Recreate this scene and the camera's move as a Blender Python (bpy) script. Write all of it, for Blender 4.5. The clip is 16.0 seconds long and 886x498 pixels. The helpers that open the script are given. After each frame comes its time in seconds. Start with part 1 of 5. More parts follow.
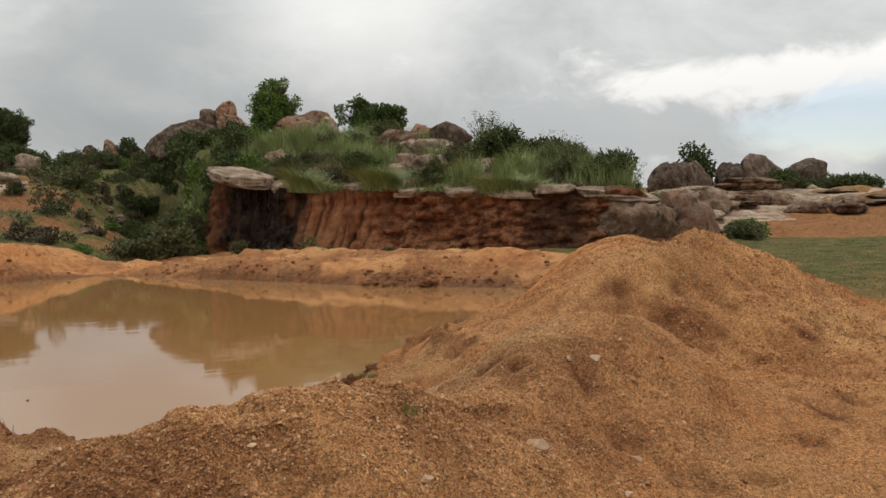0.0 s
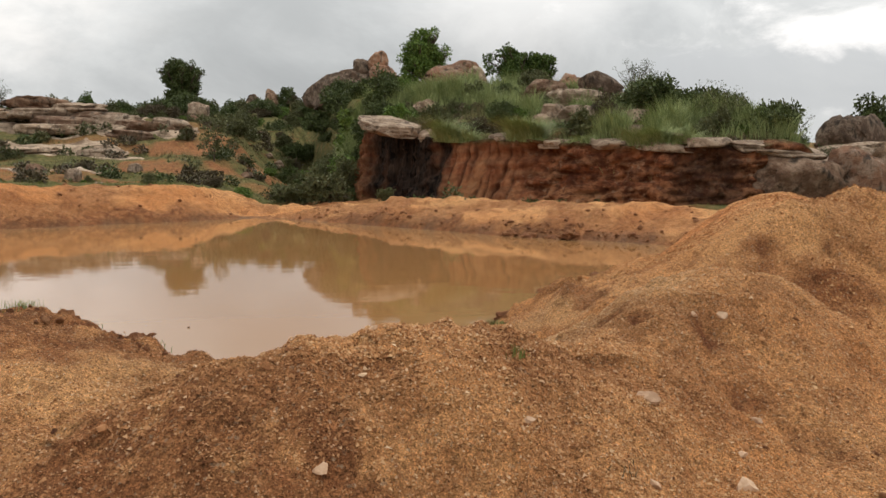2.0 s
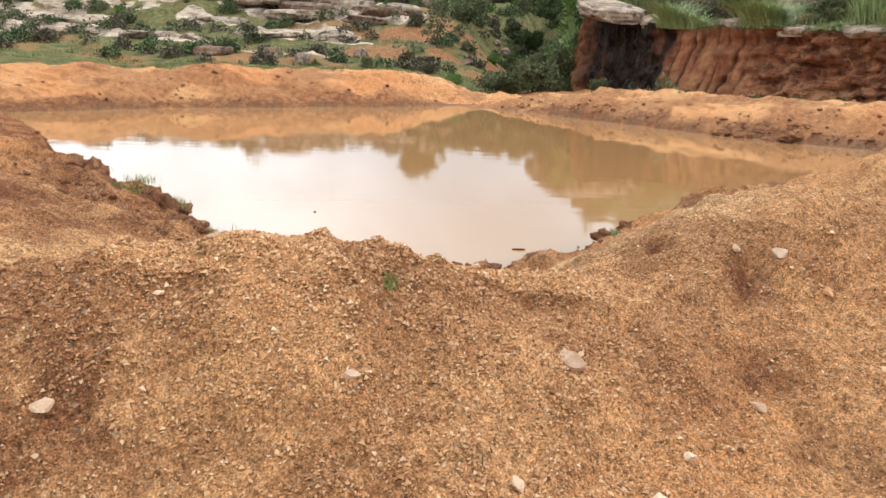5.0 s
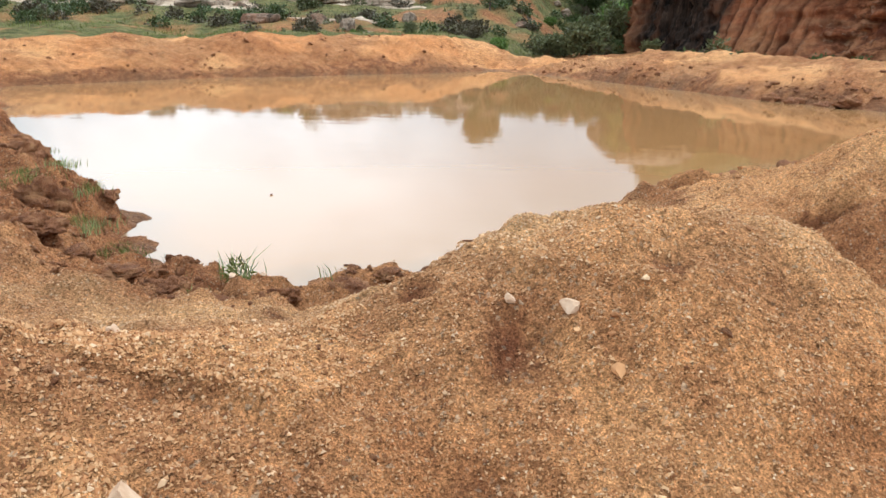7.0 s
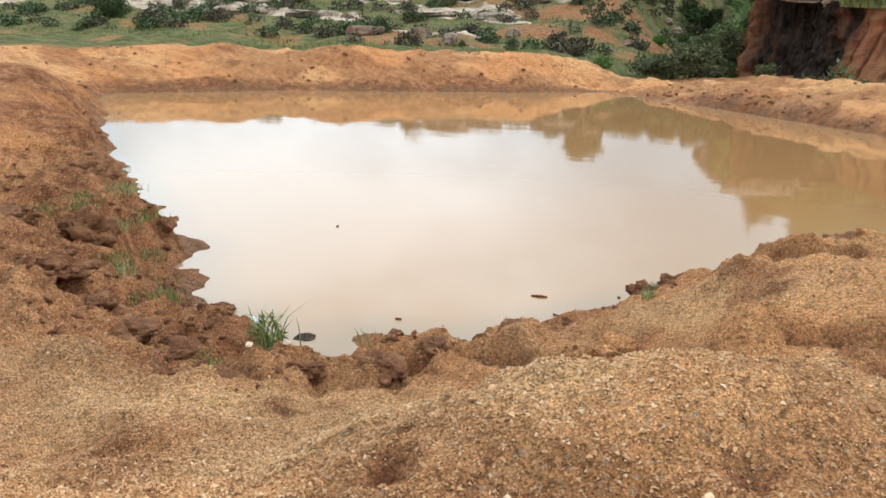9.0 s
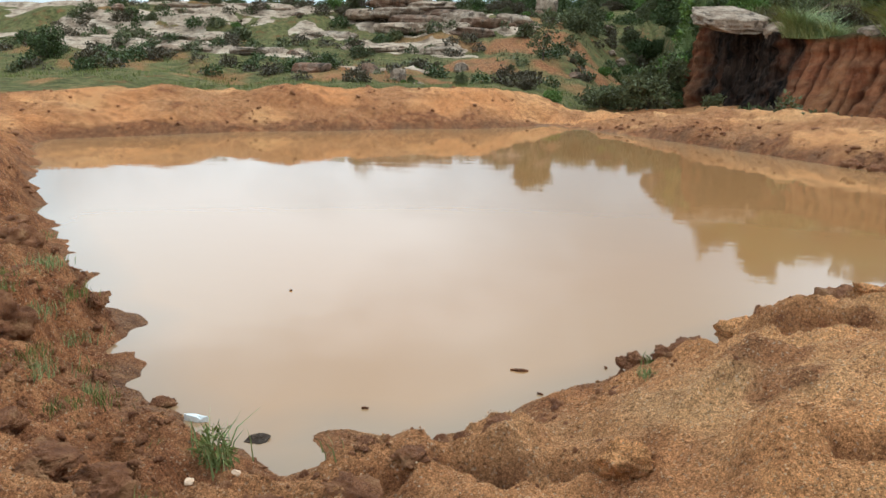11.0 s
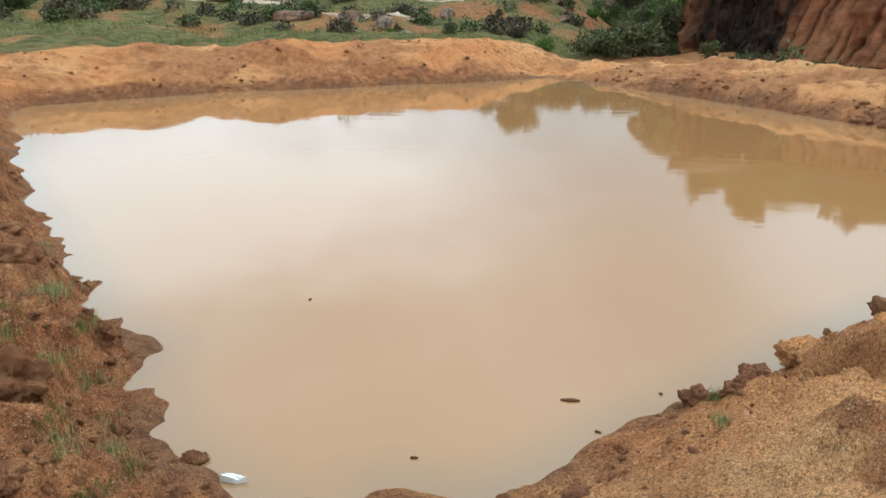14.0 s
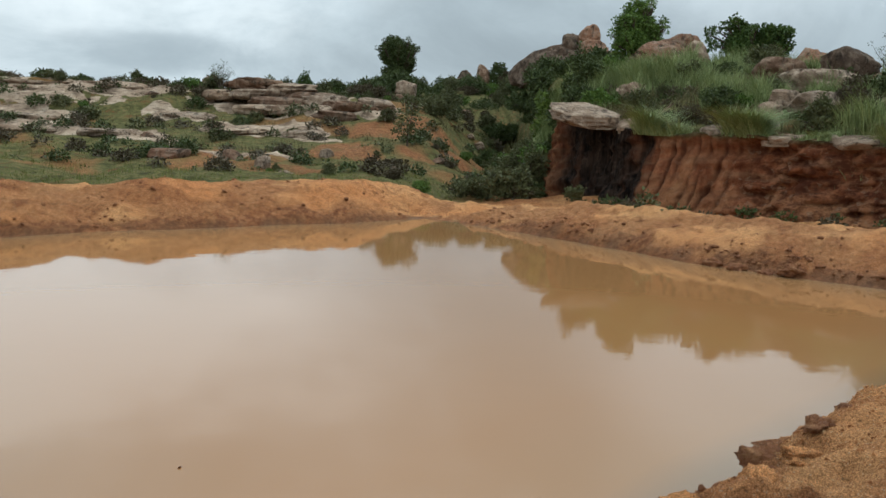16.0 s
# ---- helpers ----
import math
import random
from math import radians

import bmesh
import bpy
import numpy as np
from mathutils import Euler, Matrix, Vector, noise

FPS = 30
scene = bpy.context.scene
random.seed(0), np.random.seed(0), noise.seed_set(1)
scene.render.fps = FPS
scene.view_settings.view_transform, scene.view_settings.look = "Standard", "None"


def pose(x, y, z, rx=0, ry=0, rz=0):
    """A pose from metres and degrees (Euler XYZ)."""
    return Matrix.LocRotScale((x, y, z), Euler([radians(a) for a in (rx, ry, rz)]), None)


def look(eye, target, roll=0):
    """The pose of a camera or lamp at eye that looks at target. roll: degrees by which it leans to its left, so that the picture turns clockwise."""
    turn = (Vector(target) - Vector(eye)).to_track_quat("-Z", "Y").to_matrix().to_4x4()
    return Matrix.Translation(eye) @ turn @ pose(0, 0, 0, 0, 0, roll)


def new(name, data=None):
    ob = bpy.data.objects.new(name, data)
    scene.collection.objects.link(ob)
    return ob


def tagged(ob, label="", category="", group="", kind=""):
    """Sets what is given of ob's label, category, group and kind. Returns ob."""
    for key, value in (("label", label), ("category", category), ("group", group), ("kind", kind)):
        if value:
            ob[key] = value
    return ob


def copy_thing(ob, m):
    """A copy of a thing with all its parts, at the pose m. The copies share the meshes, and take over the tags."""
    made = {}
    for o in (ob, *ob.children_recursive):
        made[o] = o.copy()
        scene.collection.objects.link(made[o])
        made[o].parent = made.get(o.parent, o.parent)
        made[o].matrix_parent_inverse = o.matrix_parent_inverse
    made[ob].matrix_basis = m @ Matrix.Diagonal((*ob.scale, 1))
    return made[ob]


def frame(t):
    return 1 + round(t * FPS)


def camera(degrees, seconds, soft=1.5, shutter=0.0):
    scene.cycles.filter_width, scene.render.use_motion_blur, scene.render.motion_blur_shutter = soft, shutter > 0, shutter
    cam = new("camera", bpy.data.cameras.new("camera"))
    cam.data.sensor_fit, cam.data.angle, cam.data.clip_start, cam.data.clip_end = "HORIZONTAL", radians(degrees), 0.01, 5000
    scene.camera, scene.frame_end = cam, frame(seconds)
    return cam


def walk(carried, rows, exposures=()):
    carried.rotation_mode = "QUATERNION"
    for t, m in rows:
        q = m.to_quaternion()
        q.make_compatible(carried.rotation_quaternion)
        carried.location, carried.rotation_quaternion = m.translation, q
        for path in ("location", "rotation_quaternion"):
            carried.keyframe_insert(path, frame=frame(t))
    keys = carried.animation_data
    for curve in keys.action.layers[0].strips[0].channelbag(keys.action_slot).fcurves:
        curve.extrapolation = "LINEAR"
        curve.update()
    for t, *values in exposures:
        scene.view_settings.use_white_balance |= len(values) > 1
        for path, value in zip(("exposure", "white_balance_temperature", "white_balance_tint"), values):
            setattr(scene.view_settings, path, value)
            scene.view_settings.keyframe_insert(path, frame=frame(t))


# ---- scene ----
cam = camera(59.62, 16.0)
PATH = [
    (0, (-0.603, -34.716, 2.146), (3.657, -25.676, 1.773), -0.38),
    (0.5, (-0.583, -34.765, 2.147), (3.212, -25.524, 1.688), 0.30),
    (1, (-0.492, -34.796, 2.133), (3.001, -25.444, 1.551), 0.83),
    (1.5, (-0.469, -34.798, 2.122), (2.546, -25.297, 1.321), 1.07),
    (2, (-0.487, -34.793, 2.117), (2.011, -25.162, 1.113), 0.91),
    (2.5, (-0.504, -34.779, 2.132), (1.135, -25.021, 0.685), 0.78),
    (3, (-0.409, -34.748, 2.191), (0.571, -24.970, 0.336), 1.21),
    (3.5, (-0.236, -34.642, 2.176), (0.739, -24.863, 0.326), -0.30),
    (4, (0.055, -34.431, 2.139), (0.913, -24.706, -0.024), -1.48),
    (4.5, (0.481, -34.315, 2.145), (0.593, -24.687, -0.555), -0.52),
    (5, (0.938, -34.128, 2.073), (0.519, -24.439, -0.366), 1.92),
    (5.2, (1.083, -34.021, 2.048), (0.629, -24.251, -0.036), 3.12),
    (7.3, (2.222, -32.988, 2.178), (0.731, -23.554, -0.784), 0.79),
    (7.5, (2.245, -32.921, 2.206), (0.614, -23.518, -0.782), 1.17),
    (8, (2.277, -32.587, 2.223), (0.251, -23.318, -0.937), 2.05),
    (8.5, (2.295, -32.431, 2.279), (-0.173, -23.221, -0.734), 1.86),
    (9, (2.275, -32.305, 2.298), (-0.232, -23.031, -0.479), 2.07),
    (9.5, (2.256, -32.174, 2.338), (-0.131, -22.840, -0.341), 2.03),
    (10, (2.219, -32.050, 2.357), (-0.135, -22.650, -0.112), 2.14),
    (10.2, (2.190, -31.971, 2.357), (-0.018, -22.496, 0.044), 2.57),
    (12.3, (1.650, -31.235, 2.683), (-0.043, -21.871, -0.388), -0.58),
    (12.5, (1.671, -31.219, 2.717), (-0.144, -21.936, -0.528), -0.98),
    (13, (1.644, -31.187, 2.765), (-0.438, -22.066, -0.767), -0.04),
    (13.5, (1.485, -31.145, 2.829), (-0.461, -22.014, -0.753), -0.43),
    (14, (1.381, -31.071, 2.897), (-0.295, -21.712, -0.202), 0.33),
    (14.5, (1.414, -30.993, 2.916), (0.299, -21.407, 0.299), 0.92),
    (15, (1.426, -30.962, 2.948), (0.508, -21.226, 0.858), 1.68),
    (15.5, (1.345, -31.020, 3.092), (1.025, -21.148, 1.528), 1.83),
    (16, (1.344, -31.021, 3.132), (1.142, -21.124, 1.715), 1.75),
]
walk(cam, [(t, look(eye, target, roll)) for t, eye, target, roll in PATH],
     [(0, -.34, 6700, 11), (2, -.1, 6700, 12), (2.5, 0, 6600, 11), (3, .28, 6500, 10), (3.5, .36, 6450, 9), (4, .33, 6350, 9), (4.5, .5, 6200, 8), (5, .68, 5800, 7), (7.5, .56, 5600, 4), (9, .48, 5500, 1), (9.5, .41, 5450, 1), (10, .27, 5450, 1), (12.5, .23, 5550, 1), (14, .27, 5550, 0), (15, .10, 5550, 0), (16, -.28, 5750, 2)])

# ---- light: a bright overcast sky with broken cloud ----
world = bpy.data.worlds.new("overcast_sky")
scene.world = world
world.use_nodes = True
wn, wl = world.node_tree.nodes, world.node_tree.links
wn.clear()
SUN_ELEVATION, SUN_TURN = radians(52), radians(42)
clear = wn.new("ShaderNodeTexSky")
clear.sky_type, clear.sun_disc, clear.sun_elevation, clear.sun_rotation = "NISHITA", False, SUN_ELEVATION, SUN_TURN
clear_light = wn.new("ShaderNodeBackground")
clear_light.inputs["Strength"].default_value = 0.13
where = wn.new("ShaderNodeTexCoord")


def sky_maths(kind, a, b=0.0, c=0.0):
    n = wn.new("ShaderNodeMath")
    n.operation = kind
    for socket, v in zip(n.inputs, (a, b, c)):
        if isinstance(v, bpy.types.NodeSocket):
            wl.new(v, socket)
        else:
            socket.default_value = v
    return n.outputs["Value"]


def sky_noise(scale, detail, roughness, distortion=0.0):
    n = wn.new("ShaderNodeTexNoise")
    n.inputs["Scale"].default_value, n.inputs["Detail"].default_value = scale, detail
    n.inputs["Roughness"].default_value, n.inputs["Distortion"].default_value = roughness, distortion
    wl.new(stretch.outputs["Vector"], n.inputs["Vector"])
    return n.outputs["Fac"]


def sky_ramp(fac, *stops_):
    n = wn.new("ShaderNodeValToRGB")
    e = n.color_ramp.elements
    while len(e) < len(stops_):
        e.new(0.5)
    for k, (at, c) in enumerate(stops_):
        e[k].position = at
        e[k].color = (*(c if isinstance(c, tuple) else (c, c, c)), 1)
    wl.new(fac, n.inputs["Fac"])
    return n.outputs["Color"]


def sky_mix(fac, a, b, kind="MIX"):
    n = wn.new("ShaderNodeMix")
    n.data_type, n.blend_type = "RGBA", kind
    for socket, v in ((n.inputs["Factor"], fac), (n.inputs["A"], a), (n.inputs["B"], b)):
        if isinstance(v, bpy.types.NodeSocket):
            wl.new(v, socket)
        else:
            socket.default_value = (*v, 1) if isinstance(v, tuple) else v
    return n.outputs["Result"]


stretch = wn.new("ShaderNodeMapping")
stretch.inputs["Scale"].default_value = (1.0, 1.0, 1.9)
stretch.inputs["Rotation"].default_value = (0, 0, radians(66))
wl.new(where.outputs["Generated"], stretch.inputs["Vector"])
way = wn.new("ShaderNodeSeparateXYZ")
wl.new(where.outputs["Generated"], way.inputs["Vector"])
bearing = sky_maths("MULTIPLY", sky_maths("ARCTAN2", way.outputs["X"], way.outputs["Y"]), 57.2958)
climb = sky_maths("MULTIPLY", sky_maths("ARCSINE", way.outputs["Z"]), 57.2958)
ragged = sky_maths("SUBTRACT", sky_noise(7.0, 8.0, 0.6, 0.4), 0.5)


def cloud(at, up, wide, tall, torn=2.4, lean=0.0, soft=0.9):
    """Share of one cloud or break in the deck: bearing and height of its middle and half sizes in degrees, with a torn edge."""
    e = sky_maths("SUBTRACT", climb, up)
    b = sky_maths("SUBTRACT", bearing, sky_maths("MULTIPLY_ADD", e, lean, at))
    u, v = sky_maths("DIVIDE", b, wide), sky_maths("DIVIDE", e, tall)
    r = sky_maths("SQRT", sky_maths("ADD", sky_maths("MULTIPLY", u, u), sky_maths("MULTIPLY", v, v)))
    r = sky_maths("MULTIPLY_ADD", ragged, torn, r)
    n = wn.new("ShaderNodeMapRange")
    n.interpolation_type = "SMOOTHSTEP"
    n.inputs["From Min"].default_value, n.inputs["From Max"].default_value = 1.0 + .5 * soft, 1.0 - .5 * soft
    wl.new(r, n.inputs["Value"])
    return n.outputs["Result"]


billow = sky_noise(2.6, 9.0, 0.60, 0.5)
deck = sky_ramp(billow, (0.32, (0.44, 0.47, 0.485)), (0.48, (0.62, 0.655, 0.665)), (0.58, (0.74, 0.775, 0.78)), (0.70, (0.98, 1.0, 0.99)))
# the deck is smoother overhead than towards the horizon
veil = wn.new("ShaderNodeMapRange")
veil.inputs["From Min"].default_value, veil.inputs["From Max"].default_value = 0.16, 0.50
veil.inputs["To Min"].default_value, veil.inputs["To Max"].default_value = 0.0, 0.62
wl.new(way.outputs["Z"], veil.inputs["Value"])
deck = sky_mix(veil.outputs["Result"], deck, (0.73, 0.755, 0.75))
# thin bright cloud low in the north-west, a grey bank trailing up from the tree, a bright break and a dark cloud foot in the north-east
deck = sky_mix(sky_maths("MULTIPLY", cloud(-28, 14.0, 19, 6.5, 1.4, 0, 1.1), 0.9), deck, (1.20, 1.18, 1.14))
deck = sky_mix(sky_maths("MULTIPLY", cloud(5, 19, 7, 15, 2.4, .45, 1.6), 0.95), deck, (0.47, 0.50, 0.51))
deck = sky_mix(sky_maths("MULTIPLY", cloud(20, 15, 7, 7, 1.6, 0, 1.2), 0.5), deck, (0.95, 0.96, 0.95))
deck = sky_mix(sky_maths("MULTIPLY", cloud(43, 7.0, 15, 3.0, 3.0, 0, .5), 0.8), deck, (0.60, 0.635, 0.655))
deck = sky_mix(sky_maths("MULTIPLY", cloud(47, 9.4, 14, 1.5, 4.6, -2.0, 1.0), 0.9), deck, (1.10, 1.11, 1.10))
deck = sky_mix(sky_maths("MULTIPLY", cloud(-21, 5.2, 6, 1.3, 1.6, 0, .6), 0.55), deck, (0.50, 0.54, 0.56))
overhead = wn.new("ShaderNodeMapRange")  # an overcast sky is brightest overhead
overhead.inputs["From Min"].default_value, overhead.inputs["From Max"].default_value = 0.10, 0.45
overhead.inputs["To Min"].default_value, overhead.inputs["To Max"].default_value = 1.0, 1.7
wl.new(way.outputs["Z"], overhead.inputs["Value"])
cloud_light = wn.new("ShaderNodeBackground")
wl.new(deck, cloud_light.inputs["Color"])
wl.new(overhead.outputs["Result"], cloud_light.inputs["Strength"])
clear_share = sky_maths("MULTIPLY", cloud(55, 6.0, 7, 2.4, 2.2, 0, .8), 0.8)
mixed = wn.new("ShaderNodeMixShader")
sky_out = wn.new("ShaderNodeOutputWorld")
for a, b in ((clear.outputs["Color"], clear_light.inputs["Color"]), (clear_share, mixed.inputs["Fac"]),
             (cloud_light.outputs["Background"], mixed.inputs[1]), (clear_light.outputs["Background"], mixed.inputs[2]),
             (mixed.outputs["Shader"], sky_out.inputs["Surface"])):
    wl.new(a, b)
sun = new("sun", bpy.data.lights.new("sun", "SUN"))
sun.data.energy, sun.data.angle, sun.data.color = 1.3, radians(9), (1.0, 0.95, 0.87)
sun.matrix_world = look((math.sin(SUN_TURN) * 50, math.cos(SUN_TURN) * 50, 50 * math.tan(SUN_ELEVATION)), (0, 0, 0))

# ---- materials ----
class Surface:
    """A principled material and short ways to wire its textures."""

    def __init__(self, name, rough=0.85, specular=0.3):
        self.mat = bpy.data.materials.new(name)
        self.mat.use_nodes = True
        self.nodes, self.links = self.mat.node_tree.nodes, self.mat.node_tree.links
        self.shader = self.nodes["Principled BSDF"]
        self.shader.inputs["Roughness"].default_value = rough
        self.shader.inputs["Specular IOR Level"].default_value = specular
        self.place = self.nodes.new("ShaderNodeTexCoord").outputs["Object"]

    def put(self, socket, value):
        if isinstance(value, bpy.types.NodeSocket):
            self.links.new(value, socket)
        else:
            socket.default_value = value

    def noise(self, scale, detail=4.0, roughness=0.55, squash=None):
        n = self.nodes.new("ShaderNodeTexNoise")
        n.inputs["Scale"].default_value, n.inputs["Detail"].default_value, n.inputs["Roughness"].default_value = scale, detail, roughness
        source = self.place
        if squash:
            m = self.nodes.new("ShaderNodeMapping")
            m.inputs["Scale"].default_value = squash
            self.links.new(source, m.inputs["Vector"])
            source = m.outputs["Vector"]
        self.links.new(source, n.inputs["Vector"])
        return n.outputs["Fac"]

    def cells(self, scale, output="Color"):
        n = self.nodes.new("ShaderNodeTexVoronoi")
        n.inputs["Scale"].default_value = scale
        self.links.new(self.place, n.inputs["Vector"])
        return n.outputs[output]

    def ramp(self, fac, *stops):
        n = self.nodes.new("ShaderNodeValToRGB")
        e = n.color_ramp.elements
        while len(e) < len(stops):
            e.new(0.5)
        for k, (at, c) in enumerate(stops):
            e[k].position = at
            e[k].color = (*(c if isinstance(c, tuple) else (c, c, c)), 1)
        self.links.new(fac, n.inputs["Fac"])
        return n.outputs["Color"]

    def mix(self, fac, a, b, kind="MIX"):
        n = self.nodes.new("ShaderNodeMix")
        n.data_type, n.blend_type = "RGBA", kind
        for socket, v in ((n.inputs["Factor"], fac), (n.inputs["A"], a), (n.inputs["B"], b)):
            self.put(socket, (*v, 1) if isinstance(v, tuple) and len(v) == 3 else v)
        return n.outputs["Result"]

    def maths(self, kind, a, b):
        n = self.nodes.new("ShaderNodeMath")
        n.operation = kind
        self.put(n.inputs[0], a), self.put(n.inputs[1], b)
        return n.outputs["Value"]

    def attribute(self, name):
        n = self.nodes.new("ShaderNodeAttribute")
        n.attribute_name = name
        return n.outputs["Fac"]

    def island(self):
        return self.nodes.new("ShaderNodeNewGeometry").outputs["Random Per Island"]

    def each(self):
        return self.nodes.new("ShaderNodeObjectInfo").outputs["Random"]

    def bump(self, *layers):
        """layers: (height, strength, distance), coarse first."""
        last = None
        for height, strength, far in layers:
            n = self.nodes.new("ShaderNodeBump")
            n.inputs["Strength"].default_value, n.inputs["Distance"].default_value = strength, far
            self.links.new(height, n.inputs["Height"])
            if last:
                self.links.new(last, n.inputs["Normal"])
            last = n.outputs["Normal"]
        self.links.new(last, self.shader.inputs["Normal"])

    def done(self, colour=None, roughness=None):
        if colour is not None:
            self.put(self.shader.inputs["Base Color"], (*colour, 1) if isinstance(colour, tuple) else colour)
        if roughness is not None:
            self.put(self.shader.inputs["Roughness"], roughness)
        return self.mat


def make_earth():
    s = Surface("gritty_orange_earth", 0.95, 0.06)
    broad = s.ramp(s.noise(0.35, 5), (0.36, (0.54, 0.225, 0.083)), (0.62, (0.62, 0.325, 0.138)))
    red = s.ramp(s.noise(1.3, 8, 0.66), (0.49, 0.0), (0.62, 0.42))
    colour = s.mix(red, broad, (0.30, 0.115, 0.047))
    colour = s.mix(s.ramp(s.noise(2.6, 8, 0.66), (0.52, 0.0), (0.60, 0.42)), colour, (0.24, 0.095, 0.040))
    colour = s.mix(s.attribute("sandy"), colour, (0.60, 0.345, 0.160))
    colour = s.mix(s.attribute("clay"), colour, s.ramp(s.noise(5, 7, 0.65), (0.36, (0.105, 0.037, 0.018)), (0.52, (0.26, 0.100, 0.043)), (0.70, (0.44, 0.21, 0.092))))
    colour = s.mix(s.ramp(s.noise(7, 9, 0.7), (0.55, 0.0), (0.66, 0.5)), colour, (0.20, 0.076, 0.032))
    grain_tone = s.ramp(s.cells(170), (0.0, 0.40), (0.5, 0.95), (1.0, 1.75))
    colour = s.mix(0.8, colour, grain_tone, "MULTIPLY")
    pale = s.ramp(s.cells(80), (0.80, 0.0), (0.9, 0.5))
    colour = s.mix(pale, colour, (0.52, 0.39, 0.26))
    grass_tone = s.ramp(s.noise(1.6, 9, 0.72), (0.30, (0.028, 0.027, 0.013)), (0.43, (0.074, 0.074, 0.028)), (0.53, (0.130, 0.122, 0.045)), (0.64, (0.20, 0.150, 0.068)), (0.74, (0.33, 0.190, 0.100)))
    cover = s.maths("MULTIPLY", s.attribute("grass"), s.ramp(s.noise(0.8, 9, 0.72), (0.34, 0.5), (0.46, 1.0)))
    colour = s.mix(cover, colour, grass_tone)
    bare = s.ramp(s.noise(0.7, 8, 0.66), (0.34, (0.19, 0.128, 0.086)), (0.5, (0.42, 0.31, 0.22)), (0.66, (0.57, 0.45, 0.335)))
    bare = s.mix(s.ramp(s.noise(1.6, 8, 0.68, (0.6, 0.6, 3.0)), (0.52, 0.0), (0.64, 0.8)), bare, (0.09, 0.062, 0.045))
    colour = s.mix(s.ramp(s.maths("ADD", s.attribute("rock"), s.maths("MULTIPLY", s.noise(2.0, 8, 0.7), 0.5)), (0.62, 0.0), (0.72, 1.0)), colour, bare)
    # dark red soil in the dug hollows; along the cracks, shade put into the colour
    dug_soil_crack_shade = s.maths("MULTIPLY", s.attribute("dug_soil_crack_shade"), s.ramp(s.noise(16, 7, 0.7), (0.36, 1.0), (0.62, 0.45)))
    colour = s.mix(dug_soil_crack_shade, colour, (0.105, 0.034, 0.017))
    damp = s.attribute("damp")
    colour = s.mix(damp, colour, s.ramp(s.noise(9, 6, 0.65), (0.35, (0.120, 0.054, 0.028)), (0.65, (0.27, 0.135, 0.066))))
    colour = s.mix(s.ramp(s.attribute("grass"), (0.0, 0.85), (0.6, 0.2)), colour, s.ramp(s.noise(42, 6, 0.75), (0.37, 0.36), (0.48, 1.0), (0.64, 1.38)), "MULTIPLY")
    s.bump((s.noise(6, 8, 0.62), 0.7, 0.10), (s.noise(34, 8, 0.72), 0.9, 0.028), (s.cells(170, "Distance"), 0.9, 0.006))
    return s.done(colour, s.ramp(damp, (0.0, 0.95), (1.0, 0.6)))


def make_cliff():
    s = Surface("fluted_red_earth", 0.95, 0.08)
    tall = s.noise(1.0, 8, 0.66, (2.0, 2.0, 0.28))
    colour = s.ramp(tall, (0.30, (0.095, 0.030, 0.015)), (0.46, (0.26, 0.092, 0.042)), (0.66, (0.42, 0.180, 0.085)))
    layers = s.ramp(s.noise(0.7, 6, 0.6, (0.5, 0.5, 4.0)), (0.46, 0.0), (0.64, 0.5))
    colour = s.mix(layers, colour, (0.30, 0.165, 0.088))
    colour = s.mix(s.maths("MULTIPLY", s.attribute("talus"), s.ramp(s.noise(1.4, 6), (0.35, 0.3), (0.6, 1.0))), colour, (0.37, 0.175, 0.080))
    # shade between the flutes, painted as a dark colour
    groove_shade = s.maths("MULTIPLY", s.attribute("groove_shade"), s.ramp(s.noise(1.2, 5, 0.6, (1, 1, 0.4)), (0.35, 0.3), (0.6, 0.9)))
    colour = s.mix(groove_shade, colour, (0.075, 0.026, 0.014))
    colour = s.mix(s.attribute("sod"), colour, s.ramp(s.noise(3, 7, 0.7), (0.35, (0.075, 0.055, 0.028)), (0.65, (0.17, 0.135, 0.06))))
    bits = s.nodes.new("ShaderNodeTexVoronoi")
    bits.inputs["Scale"].default_value = 4.6
    flat = s.nodes.new("ShaderNodeMapping")
    flat.inputs["Scale"].default_value = (1, 1, 1.5)
    s.links.new(s.place, flat.inputs["Vector"])
    s.links.new(flat.outputs["Vector"], bits.inputs["Vector"])
    fragment = s.maths("MULTIPLY", s.ramp(bits.outputs["Color"], (0.74, 0.0), (0.80, 0.7)), s.attribute("rubble"))
    colour = s.mix(fragment, colour, s.ramp(s.noise(6, 5), (0.35, (0.20, 0.10, 0.055)), (0.65, (0.42, 0.27, 0.17))))
    colour = s.mix(s.maths("MULTIPLY", s.attribute("rubble"), s.ramp(s.noise(2.2, 7, 0.68, (1, 1, 1.6)), (0.46, 0.0), (0.58, 0.85))), colour, (0.085, 0.028, 0.015))
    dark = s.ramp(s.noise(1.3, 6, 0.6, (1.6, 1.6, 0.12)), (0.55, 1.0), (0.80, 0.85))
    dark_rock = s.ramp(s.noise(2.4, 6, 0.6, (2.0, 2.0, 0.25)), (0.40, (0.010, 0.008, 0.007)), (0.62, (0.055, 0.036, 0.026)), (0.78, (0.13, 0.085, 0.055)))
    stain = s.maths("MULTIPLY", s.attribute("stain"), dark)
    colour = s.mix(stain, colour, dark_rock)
    s.bump((s.noise(1.6, 8, 0.68, (1.8, 1.8, 0.6)), 0.8, 0.2), (s.noise(7, 7, 0.7), 1.0, 0.12))
    return s.done(colour)


